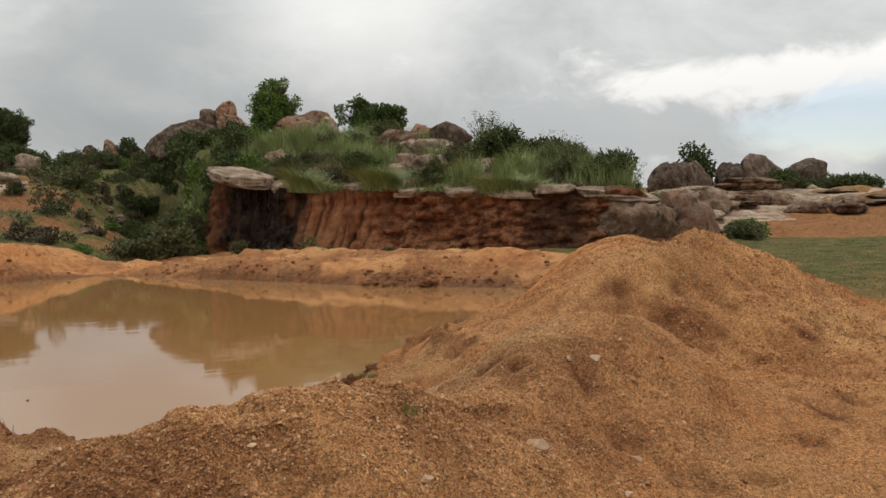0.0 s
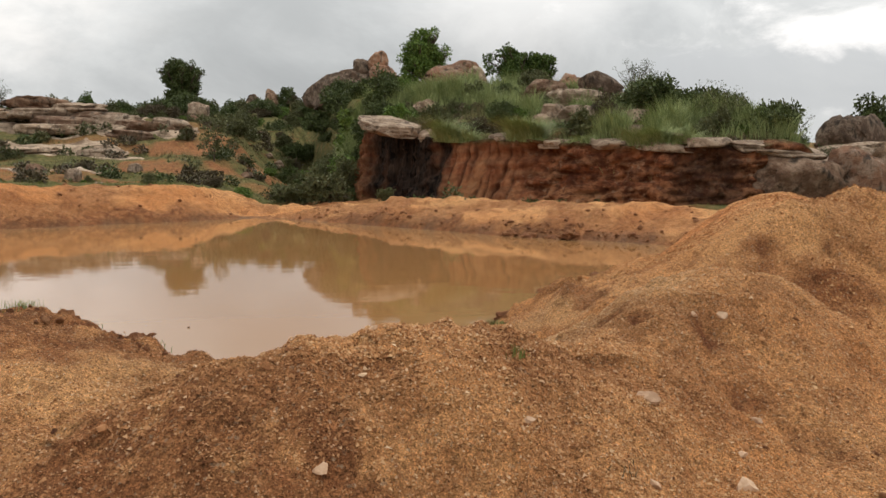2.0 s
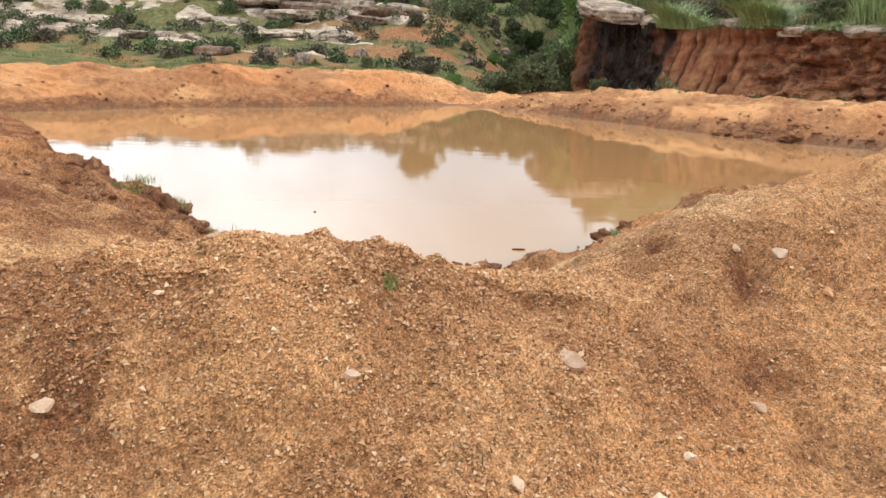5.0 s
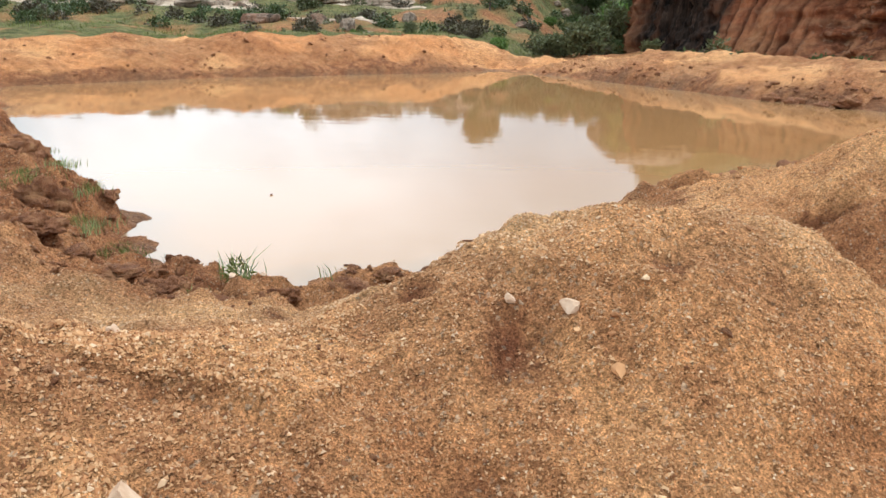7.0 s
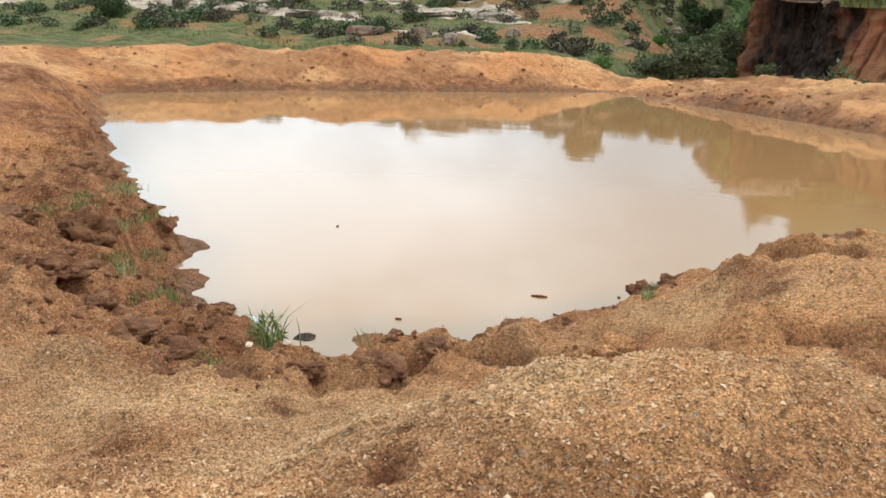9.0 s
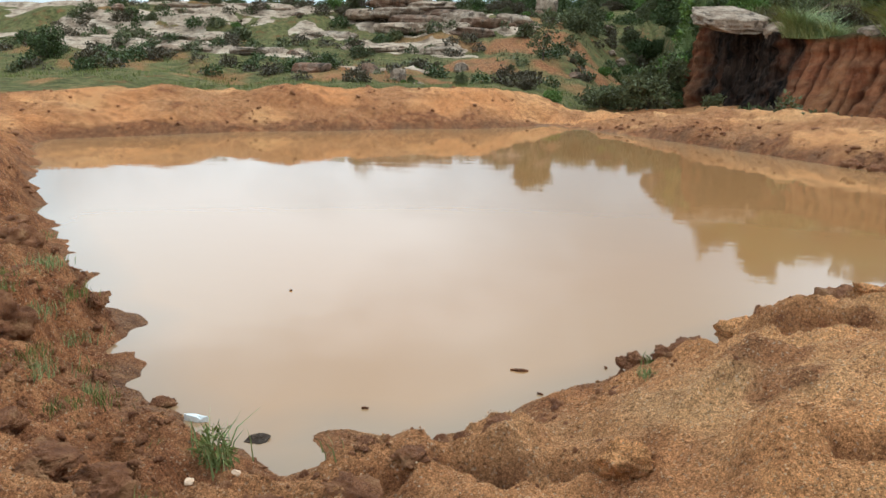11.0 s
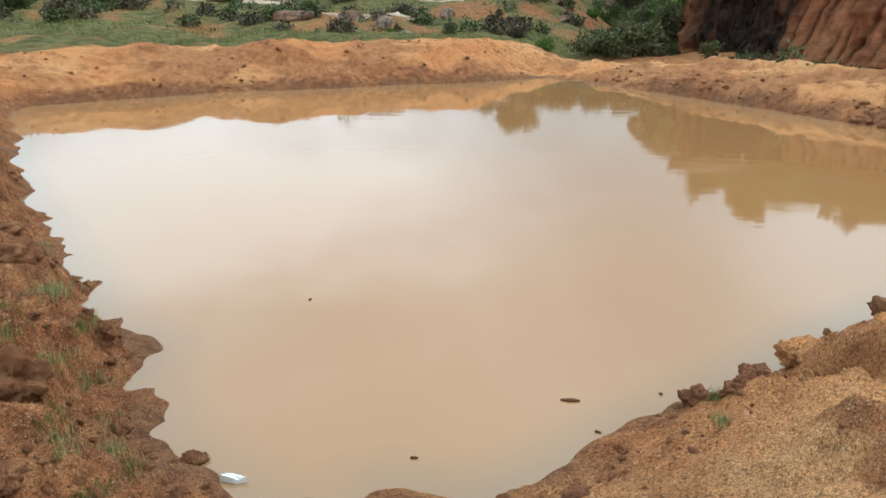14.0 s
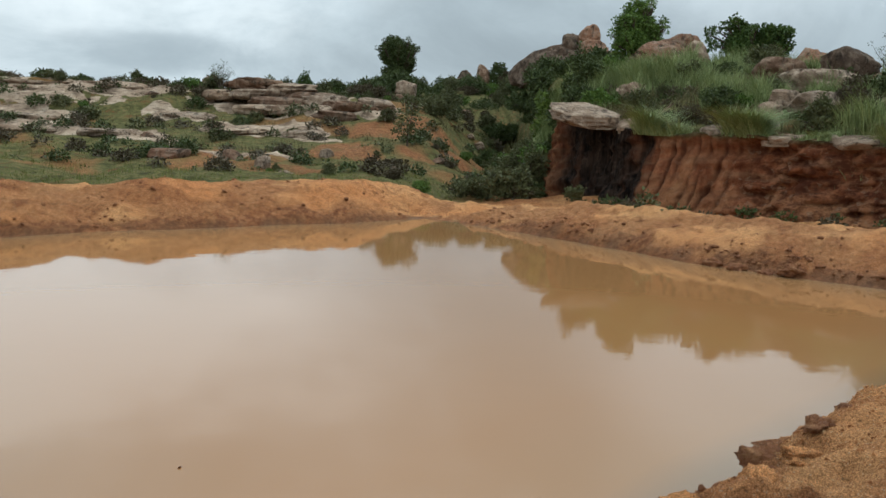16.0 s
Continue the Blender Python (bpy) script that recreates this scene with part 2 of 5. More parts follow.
def make_rock(name, low, high, lichen, dark=(0.035, 0.028, 0.022)):
    s = Surface(name, 0.9, 0.14)
    colour = s.ramp(s.noise(0.8, 7, 0.6), (0.32, low), (0.66, high))
    colour = s.mix(s.ramp(s.noise(1.7, 8, 0.70), (0.47, 0.0), (0.58, 0.9)), colour, lichen)
    colour = s.mix(s.ramp(s.noise(1.3, 8, 0.68, (1.5, 1.5, 0.6)), (0.52, 0.0), (0.64, 0.9)), colour, dark)
    crack = s.ramp(s.noise(0.9, 4, 0.6, (1, 1, 2.2)), (0.485, 0.0), (0.498, 0.55), (0.511, 0.0))
    colour = s.mix(crack, colour, tuple(.4 * v for v in dark))
    colour = s.mix(0.6, colour, s.ramp(s.noise(30, 5, 0.7), (0.3, 0.6), (0.7, 1.35)), "MULTIPLY")
    tint = s.ramp(s.each(), (0.0, (0.80, 0.78, 0.76)), (1.0, (1.12, 1.06, 1.0)))
    colour = s.mix(1.0, colour, tint, "MULTIPLY")
    s.bump((s.noise(1.6, 9, 0.68), 0.9, 0.30), (crack, -0.6, 0.10), (s.noise(12, 7, 0.68), 0.7, 0.05))
    return s.done(colour)


def make_leaf(name, low, high, spread=0.25, sheen=0.15):
    s = Surface(name, 0.55, sheen)
    colour = s.ramp(s.island(), (0.0, low), (1.0, high))
    colour = s.mix(spread, colour, s.ramp(s.noise(1.3, 3), (0.3, tuple(v * .55 for v in low)), (0.7, high)))
    s.shader.inputs["Transmission Weight"].default_value = 0.0
    return s.done(colour)


def make_wood():
    s = Surface("grey_brown_bark", 0.9, 0.2)
    s.bump((s.noise(18, 5, 0.6, (1, 1, 0.3)), 0.6, 0.02), (s.noise(60, 3), 0.3, 0.005))
    return s.done(s.ramp(s.noise(9, 6, 0.6, (1, 1, 0.25)), (0.3, (0.05, 0.037, 0.028)), (0.7, (0.15, 0.115, 0.085))))


def make_pebble():
    s = Surface("quartz_and_laterite_grit", 0.9, 0.12)
    colour = s.ramp(s.island(), (0.0, (0.20, 0.085, 0.037)), (0.25, (0.42, 0.198, 0.084)), (0.65, (0.56, 0.305, 0.140)), (0.92, (0.62, 0.385, 0.20)), (1.0, (0.70, 0.50, 0.32)))
    colour = s.mix(s.attribute("sandy"), colour, s.ramp(s.island(), (0.0, (0.28, 0.135, 0.06)), (0.4, (0.54, 0.32, 0.155)), (1.0, (0.68, 0.48, 0.30))))
    colour = s.mix(s.maths("MULTIPLY", s.attribute("clay"), 0.85), colour, s.ramp(s.island(), (0.0, (0.10, 0.036, 0.018)), (0.5, (0.24, 0.094, 0.041)), (0.9, (0.40, 0.185, 0.080)), (1.0, (0.58, 0.36, 0.21))))
    return s.done(colour)


def make_crumb():
    s = Surface("crumbled_orange_earth", 0.95, 0.08)
    return s.done(s.ramp(s.island(), (0.0, (0.20, 0.078, 0.033)), (0.35, (0.39, 0.165, 0.064)), (0.75, (0.54, 0.275, 0.116)), (1.0, (0.61, 0.39, 0.20))))


def make_clod():
    s = Surface("damp_red_clay", 0.85, 0.25)
    colour = s.ramp(s.noise(5, 7, 0.65), (0.3, (0.15, 0.058, 0.027)), (0.50, (0.29, 0.118, 0.050)), (0.72, (0.46, 0.235, 0.103)))
    s.bump((s.noise(14, 8, 0.7), 1.0, 0.08), (s.noise(60, 6, 0.7), 1.0, 0.02))
    return s.done(colour)


def make_stone():
    s = Surface("pale_quartz_stone", 0.75, 0.35)
    colour = s.ramp(s.noise(14, 6, 0.65), (0.3, (0.52, 0.33, 0.20)), (0.6, (0.70, 0.51, 0.36)), (0.8, (0.80, 0.66, 0.51)))
    colour = s.mix(1.0, colour, s.ramp(s.each(), (0.0, (0.75, 0.68, 0.62)), (1.0, (1.1, 1.08, 1.05))), "MULTIPLY")
    s.bump((s.noise(22, 6, 0.65), 0.6, 0.02), (s.noise(90, 4), 0.4, 0.004))
    return s.done(colour)


def make_water():
    s = Surface("muddy_pond_water", 0.03, 1.0)
    s.shader.inputs["IOR"].default_value = 1.33
    depth = s.attribute("depth")
    colour = s.ramp(depth, (0.0, (0.25, 0.165, 0.095)), (0.25, (0.34, 0.185, 0.082)), (1.0, (0.345, 0.172, 0.066)))
    colour = s.mix(s.ramp(s.noise(0.22, 4), (0.4, 0.0), (0.7, 0.35)), colour, (0.32, 0.160, 0.060))
    s.bump((s.noise(0.9, 3, 0.5, (1.0, 2.2, 1)), 0.03, 0.06), (s.noise(7, 3, 0.5, (1.0, 2.0, 1)), 0.025, 0.01))
    return s.done(colour)


EARTH, CLIFF_EARTH, BARK, GRIT, CRUMB, CLAY, QUARTZ, POND = (make_earth(), make_cliff(), make_wood(), make_pebble(), make_crumb(), make_clod(), make_stone(), make_water())
GRANITE = make_rock("weathered_brown_granite", (0.13, 0.078, 0.052), (0.27, 0.165, 0.11), (0.33, 0.235, 0.17))
RED_GRANITE = make_rock("reddish_granite", (0.22, 0.115, 0.07), (0.40, 0.22, 0.14), (0.38, 0.27, 0.20))
DARK_GRANITE = make_rock("dark_lichened_granite", (0.065, 0.047, 0.036), (0.17, 0.115, 0.082), (0.22, 0.17, 0.13))
PALE_ROCK = make_rock("pale_bare_rock", (0.22, 0.152, 0.105), (0.44, 0.33, 0.24), (0.51, 0.405, 0.31), (0.075, 0.052, 0.037))
LEAF_DARK = make_leaf("dark_green_leaves", (0.048, 0.064, 0.022), (0.110, 0.138, 0.048))
LEAF_TREE = make_leaf("deep_green_tree_leaves", (0.034, 0.060, 0.016), (0.13, 0.19, 0.05))
LEAF_MID = make_leaf("green_leaves", (0.045, 0.085, 0.018), (0.21, 0.31, 0.070))
LEAF_OLIVE = make_leaf("olive_scrub_leaves", (0.072, 0.078, 0.034), (0.165, 0.168, 0.072))
LEAF_DRY = make_leaf("brown_dry_scrub_leaves", (0.060, 0.045, 0.026), (0.150, 0.120, 0.070))
LEAF_LIGHT = make_leaf("yellow_green_leaves", (0.085, 0.125, 0.028), (0.20, 0.27, 0.06))
BLADE = make_leaf("long_green_grass", (0.11, 0.155, 0.045), (0.40, 0.44, 0.19), 0.3, 0.12)
SHORT_BLADE = make_leaf("short_turf_grass", (0.095, 0.112, 0.028), (0.25, 0.260, 0.080), 0.3, 0.08)
DRY_BLADE = make_leaf("rough_olive_grass", (0.060, 0.058, 0.024), (0.23, 0.195, 0.095), 0.45, 0.08)
# ---- the lie of the land (metres; the pond's far corner is the origin, its surface is z = 0) ----
SHORE = [(-1.2, -27.0), (-.75, -27.25), (-.05, -27.66), (.23, -27.78), (.44, -27.5), (.3, -27.12), (.87, -27.12), (1.25, -26.9), (1.9, -26.1), (2.7, -25.3), (3.7, -24.1), (5.2, -22.7),
         (7.2, -20.9), (9.3, -18.9), (11.2, -16.8), (12.2, -14.8), (11.3, -13.4), (9.6, -12), (7.4, -9.9), (4.8, -6.3),
         (2.6, -3.6), (.5, -1.2), (0, -.6), (-.6, -1.3), (-3, -3.7), (-5.2, -4.7), (-6.6, -6.1), (-9.9, -8),
         (-11.4, -9.8), (-13.6, -12.2), (-13.2, -13.6), (-10.6, -16.4), (-8.3, -19.3), (-6.7, -21.1), (-4.9, -23),
         (-3.4, -24.45), (-2.9, -25.2), (-2.2, -25.5), (-1.95, -26.1), (-1.5, -26.7)]
# foot of the earth cliff, from the ravine round to the field
CLIFF = [(6.0, 70.0), (4.5, 30.0), (3.9, 17.0), (5.4, 10.0), (6.8, 6.2), (7.7, 4.5), (8.9, 2.5), (12.3, -1.0), (15.4, -4.6), (18.6, -6.6),
         (22.0, -7.4), (24.6, -7.8), (27.5, -4.5), (30.0, 4.0), (42.0, 40.0), (60.0, 80.0)]


def value_noise(x, y, seed=0):
    """Smooth noise from -1 to 1 on a lattice of one metre."""
    x, y = np.asarray(x, float), np.asarray(y, float)
    i, j = np.floor(x), np.floor(y)
    u, v = x - i, y - j
    u, v = u * u * u * (u * (u * 6 - 15) + 10), v * v * v * (v * (v * 6 - 15) + 10)

    def corner(a, b):
        s = np.sin(a * 127.1 + b * 311.7 + seed * 74.7) * 43758.5453
        return 2 * (s - np.floor(s)) - 1

    return ((corner(i, j) * (1 - u) + corner(i + 1, j) * u) * (1 - v)
            + (corner(i, j + 1) * (1 - u) + corner(i + 1, j + 1) * u) * v)


def rough(x, y, size, octaves=4, seed=0, gain=0.5):
    """Fractal noise whose largest swells are size metres across."""
    total, amp = 0.0, 1.0
    for k in range(octaves):
        c, s = math.cos(0.6 * k + 0.3), math.sin(0.6 * k + 0.3)
        total = total + amp * value_noise((c * x - s * y) / size, (s * x + c * y) / size, seed + 13 * k)
        amp, size = amp * gain, size / 2.03
    return total


def step(a, b, v):
    t = np.clip((v - a) / (b - a), 0, 1)
    return t * t * (3 - 2 * t)


def line_distance(x, y, line, closed):
    """Distance to a line of points, with its sign: negative inside a closed one, positive on the right of an open one."""
    x, y = np.asarray(x, float), np.asarray(y, float)
    best, sign, inside = np.full(x.shape, 1e9), np.ones(x.shape), np.zeros(x.shape, bool)
    for (ax, ay), (bx, by) in zip(line, line[1:] + line[:1] if closed else line[1:]):
        ex, ey, px, py = bx - ax, by - ay, x - ax, y - ay
        t = np.clip((px * ex + py * ey) / (ex * ex + ey * ey), 0, 1)
        d = np.hypot(px - t * ex, py - t * ey)
        near = d < best - 1e-9
        side = np.where(ex * py - ey * px > 0, 1.0, -1.0)
        best, sign = np.where(near, d, best), np.where(near, side, sign)
        if closed:
            cross = (ay > y) != (by > y)
            inside ^= cross & (x < ex * (y - ay) / (by - ay if by != ay else 1e-9) + ax)
    return np.where(inside, -best, best) if closed else best * sign


def heap(x, y, cx, cy, height, along, across, turn):
    c, s = math.cos(turn), math.sin(turn)
    u, v = ((x - cx) * c + (y - cy) * s) / along, ((y - cy) * c - (x - cx) * s) / across
    return height * np.exp(-.5 * (u * u + v * v))


def hill(x, y):
    """Height of the hill top behind the cliff."""
    dc = line_distance(x, y, CLIFF, False)
    z = 3.3 + .5 * step(11, 6, x) + .22 * np.clip(dc, 0, 12) + .10 * np.clip(y, 0, 60) - .02 * np.clip(y - 60, 0, 300)
    z = z - .05 * np.clip(x - 24, 0, 60)
    return z + 0.35 * rough(x, y, 6.0, 3, 5)


def shore_distance(x, y):
    """Distance from the water's edge, which small spits and bays make uneven."""
    d = line_distance(x, y, SHORE, True)
    bays = .13 * rough(x, y, .75, 3, 51) + .10 * np.abs(rough(x, y, .45, 2, 52))
    return d - (bays - .04) * np.exp(-(d / .7) ** 2) * (.35 + .65 * step(-12, -16, y))


def land(x, y):
    """Height of the ground without its small relief."""
    x, y = np.asarray(x, float), np.asarray(y, float)
    d = shore_distance(x, y)
    out = np.maximum(d, 0)
    # near side: bank and dug-out heaps
    near = .73 * (1 - np.exp(-out / 1.28)) * (1 - .45 * np.exp(-(out / .5) ** 2))
    heaps = (heap(x, y, 2.55, -30.36, .84, .85, .58, .16) + heap(x, y, .14, -31.58, .77, 1.10, .50, .17)
             + heap(x, y, -3.2, -29.6, .71, 1.39, 1.35, .28) + heap(x, y, 6.1, -27.79, 1.0, 1.65, .75, 0) + heap(x, y, 5.5, -27.75, .13, .8, .3, .04)
             + heap(x, y, 2.95, -27.4, .07, .5, .75, 0) - heap(x, y, 3.7, -29.2, .28, .9, .5, .3) - heap(x, y, 2.0, -28.0, .22, .38, .5, .4) + heap(x, y, -8.6, -21.2, .75, 4.61, .99, -.77)
             + heap(x, y, 9.83, -20.79, 1.25, 4.53, 1.63, .89))
    near = near + heaps * step(0, .5, d)
    worn = heap(x, y, 6.7, -22.0, .45, 2.6, .9, .77) + heap(x, y, 1.8, -26.75, .45, .55, .5, .77) + heap(x, y, .7, -28.0, .36, 1.1, .45, 0) + heap(x, y, -3.2, -25.9, .32, 1.6, .8, -.77)
    near = near * (1 - worn)
    # far left bank, then fields and ledges that climb away
    t = np.interp(y, [-14, -3, 6, 9, 14, 17, 20, 23, 32, 60, 95, 200, 900], [1.1, 1.05, 1.15, 1.5, 2.4, 3.1, 4.5, 5.4, 6.1, 8.0, 10.6, 12, 14])
    t = t + .045 * np.clip(-x - 14, 0, 14) * step(2, 9, y) + .25 * rough(x, y, 9.0, 3, 2) * step(8, 20, y)
    t = t - step(-.09, -.18, (x - 1) / np.maximum(y + 32.5, 1)) * np.interp(y, [23, 32, 60, 95, 200], [0, .35, 1.5, 3.0, 3.5])
    left = np.minimum(.5 * np.sqrt(out) + .14 * out, 1.15) + np.maximum(t - 1.1, 0) + .12 * np.exp(-((out - 3) / 1.3) ** 2)
    # ravine behind the far corner
    ravine = np.exp(-((x - 1.2 - .08 * np.clip(y, 0, 40)) / (2.6 + .02 * np.clip(y, 0, 60))) ** 2) * step(-.5, 3, y) * step(44, 20, y)
    left = left * (.12 + .88 * step(.3, 2.8, np.hypot(x, y)))
    left = left - ravine * (left - np.interp(y, [0, 8, 20, 32, 46], [.12, .35, 1.7, 3.6, 6]))
    # far right bank
    right = 1.12 * np.minimum(1, (out / 2.6)) ** .6 * (1 - .70 * step(2.8, 5.5, d)) * (.12 + .88 * step(.5, 9.0, np.hypot(x, y)))
    right = right + .55 * step(14, 24, x) * step(2, 6, d)
    side = step(-1.5, 1.5, x - .15 * y)
    far = left * (1 - side * step(60, 30, y)) + right * side * step(60, 30, y)
    w = step(-17, -11.5, y - .08 * x)
    z = near * (1 - w) + far * w
    # the field on the right
    reach = np.hypot(x, y + 34)
    field = np.interp(reach, [0, 30, 46, 58, 72, 120, 900], [.75, .8, 1.2, 2.5, 4.6, 5.5, 9]) + .3 * rough(x, y, 12.0, 3, 8) * step(45, 60, reach)
    f = step(13, 18, x) * step(2.5, 6, d)
    z = z * (1 - f) + field * f
    # the hill behind the cliff
    dc = line_distance(x, y, CLIFF, False)
    wide = .7 + 3.4 * step(8, 16, y) * step(20, 10, x) + 5.0 * step(21.5, 26, x)
    z = z + (np.maximum(hill(x, y), z) - z) * step(.75, .75 + wide, dc)
    # pond bed
    return np.where(d < 0, np.maximum(.30 * d, -1.2), z)


def clay_bank(x, y, d):
    """Share of bare red clay: the trodden bank on the near left, the wet rims, the fresh diggings on the heaps."""
    n = rough(x, y, 1.1, 4, 63)
    left = .85 * step(2.8, 1.1, d + 1.0 * n) * step(.9, -.3, x + .5 * n) * step(-13, -17, y)
    far = step(-18, -12, y)
    wide = far * (.05 + .25 * step(-5, -8, x) + .55 * np.exp(-((x + 4) / 4.0) ** 2) + .34 * step(1, 4, x))
    rim = step(.35 - .15 * far + wide, .1 - .05 * far + .5 * wide, d + .3 * n) * (.5 + .4 * far)
    rim = np.maximum(rim, .62 * far * step(-.25, .4, rough(x, y, 1.6, 4, 68)) * step(6, 4, d))
    dug = sum(np.exp(-((x - a) ** 2 + (y - b) ** 2) / r ** 2) for a, b, r in DUG)
    near = step(-23, -26, y) * step(.2, .6, d)
    scars = .38 * step(.45, .50, rough(x, y, .9, 4, 65, .6)) * near
    turned = .75 * spots(x, y, [(3.3, -28.6, 1.7, .9), (2.2, -28.6, .8, .7), (-1.7, -29.4, 1.2, .7), (4.6, -28.8, 1.2, .5), (-2.2, -28.8, 1.7, .8), (-3.4, -29.2, 1.4, 1.0), (-.75, -32.4, .9, .6), (2.85, -28.15, .3, .25), (2.94, -27.2, .28, .24), (2.98, -27.6, .25, .22)], .6, 66) * step(-.12, .02, n + .5 * rough(x, y, .16, 2, 67)) * near
    moist = (.6 - .25 * step(.8, 1.6, x)) * step(2.3, .9, d + .6 * n) * step(-22, -25, y)
    crumbly = .95 * step(-.15, .1, n + .5 * rough(x, y, .22, 3, 70)) * step(.7, .2, d + .3 * n) * step(1.2, 2.0, x) * step(-21, -23, y) * step(-28.6, -27.6, y)
    left = np.maximum.reduce([left, scars, turned, moist, crumbly])
    return np.clip(np.maximum(np.maximum(left, rim), dug * 1.1 * step(-.7, .3, rough(x, y, .25, 3, 64))), 0, 1)


# fresh hollows in the heaps: place and radius
DUG = [(2.1, -30.97, .17), (2.12, -31.75, .25), (1.71, -30.5, .11), (4.2, -30.95, .20), (4.5, -28.2, .10), (6.1, -29.18, .12), (2.55, -30.72, .09), (1.75, -30.76, .08), (.86, -29.4, .2), (-1.17, -31.69, .12),
       (3.0, -29.6, .25), (3.9, -29.5, .22), (-2.1, -29.3, .4), (3.33, -31.5, .11), (5.28, -29.4, .10), (5.11, -28.41, .09), (7.3, -28.9, .11), (2.0, -31.45, .14), (4.9, -30.6, .2)]


# cracks in the near bank: line, depth, half width
CRACKS = [([(1.2, -27.72), (1.5, -27.8), (1.77, -27.83), (2.05, -27.9)], .18, .05), ([(.8, -28.14), (1.05, -28.09)], .09, .05), ([(3.1, -25.92), (3.35, -25.84), (3.6, -25.86), (3.95, -25.76)], .07, .05),
          ([(3.05, -28.27), (3.3, -28.33), (3.6, -28.36), (3.9, -28.28)], .12, .07), ([(.1, -28.98), (.3, -29.07), (.48, -29.05)], .10, .08), ([(-1.5, -28.5), (-1.1, -28.4), (-.8, -28.55)], .07, .08)]
# small crumbled mounds: place, height, radius
MOUNDS = [(2.85, -28.15, .13, .17), (2.94, -27.2, .07, .16), (2.98, -27.6, .06, .15), (1.58, -27.6, .06, .2), (.78, -27.93, .05, .14), (1.08, -28.03, .04, .12), (2.45, -26.6, .06, .15),
          (-1.75, -27.45, .08, .25), (-2.5, -26.8, .08, .3), (-.3, -28.5, .06, .2), (3.4, -25.6, .12, .28), (4.2, -24.9, .12, .3)]


def crack_share(x, y):
    return np.maximum.reduce([np.exp(-(line_distance(x, y, line, False) / wide) ** 2) for line, deep, wide in CRACKS])


def relief(x, y):
    """Small relief: lumps along the shore, clods and ripples in the dug earth, rills on the far banks."""
    d = shore_distance(x, y)
    bank = np.exp(-((d - .9) / 1.0) ** 2)
    close = step(-23, -25.5, y)
    r = .05 * rough(x, y, 1.6, 4, 21) + bank * .11 * np.abs(rough(x, y, .6, 4, 31)) - .05 * bank
    r = r + close * (.045 * rough(x, y, .45, 4, 22, .58) - .03 * step(.42, .56, rough(x, y, .9, 4, 65, .6)) + .026 * np.abs(rough(x, y, .14, 2, 23)))
    r = r - close * sum(.07 * np.exp(-(((x - a) ** 2 + (y - b) ** 2) / (.75 * q) ** 2) ** 1.5) for a, b, q in DUG)
    clay = step(2.9, 1.2, d) * step(.9, -.3, x) * close
    r = r + clay * .055 * rough(x, y, .30, 3, 24)
    far = step(-14, -10, y) * step(5.5, 3.5, d)
    rill = np.abs(rough(x + y, (x - y) * .22, .9, 3, 26))
    cracked = step(.05, .35, rough(x, y, 4.0, 2, 30))
    r = r + far * (.12 * rough(x, y, 1.3, 5, 25, .62) + .13 * rough(x, y, 3.6, 2, 29) * step(.6, 2.0, d) - .16 * cracked * np.exp(-(rill / .06) ** 2) * step(.3, 1.0, d) * step(3.4, 2.4, d))
    out = step(4, 7, d) * step(-9, -3, y)
    r = r + out * (.20 * rough(x, y, 2.4, 4, 27) + .25 * rough(x, y, 5.0, 2, 28)) * step(400, 100, y)
    flank = np.exp(-(((x - 6.6) / 2.8) ** 2 + ((y + 28.6) / 2.0) ** 2))
    r = r + flank * (.035 * rough(x, y, .8, 3, 42) - .09 * np.exp(-(np.abs(rough(.83 * x + .55 * y, (.55 * x - .83 * y) * .14, .5, 2, 43)) / .15) ** 2))
    # crumbling terraces along the near shores
    broken = rough(x, y, .75, 3, 44)
    torn = close * step(1.9, 1.0, d) + step(-20, -22.5, y) * step(1.2, .7, d) * (1 - close) + step(-4, -5.5, x) * step(-13, -15, y) * step(-22.5, -20.5, y) * step(2.4, 1.2, d)
    torn = torn * (1 - .85 * np.exp(-((x - 1.7) / .55) ** 2 - ((y + 26.6) / .5) ** 2) - .5 * np.exp(-((x - .8) / .9) ** 2 - ((y + 28.0) / .5) ** 2))
    r = r + torn * (.13 * step(-.06, .10, broken) + .09 * step(.28, .40, broken) - .08) * step(.02, .14, d + .12 * broken)
    r = r - sum(deep * np.exp(-(line_distance(x + .04 * rough(x, y, .2, 2, 45), y, line, False) / wide) ** 2) for line, deep, wide in CRACKS)
    r = r + sum(up * np.exp(-(((x - a) ** 2 + (y - b) ** 2) / q ** 2) ** 1.5) for a, b, up, q in MOUNDS) * (1 + .35 * rough(x, y, .16, 3, 46))
    # a low scarp behind the beach on the near left
    r = r + step(-.6, -1.0, x) * close * (.11 * step(.40, .50, d + .28 * broken) * step(1.3, .7, d) - .03)
    shore = .05 * rough(x, y, .8, 3, 41) * np.exp(-(d / .4) ** 2)
    return r * step(-.05, .5, d) + shore


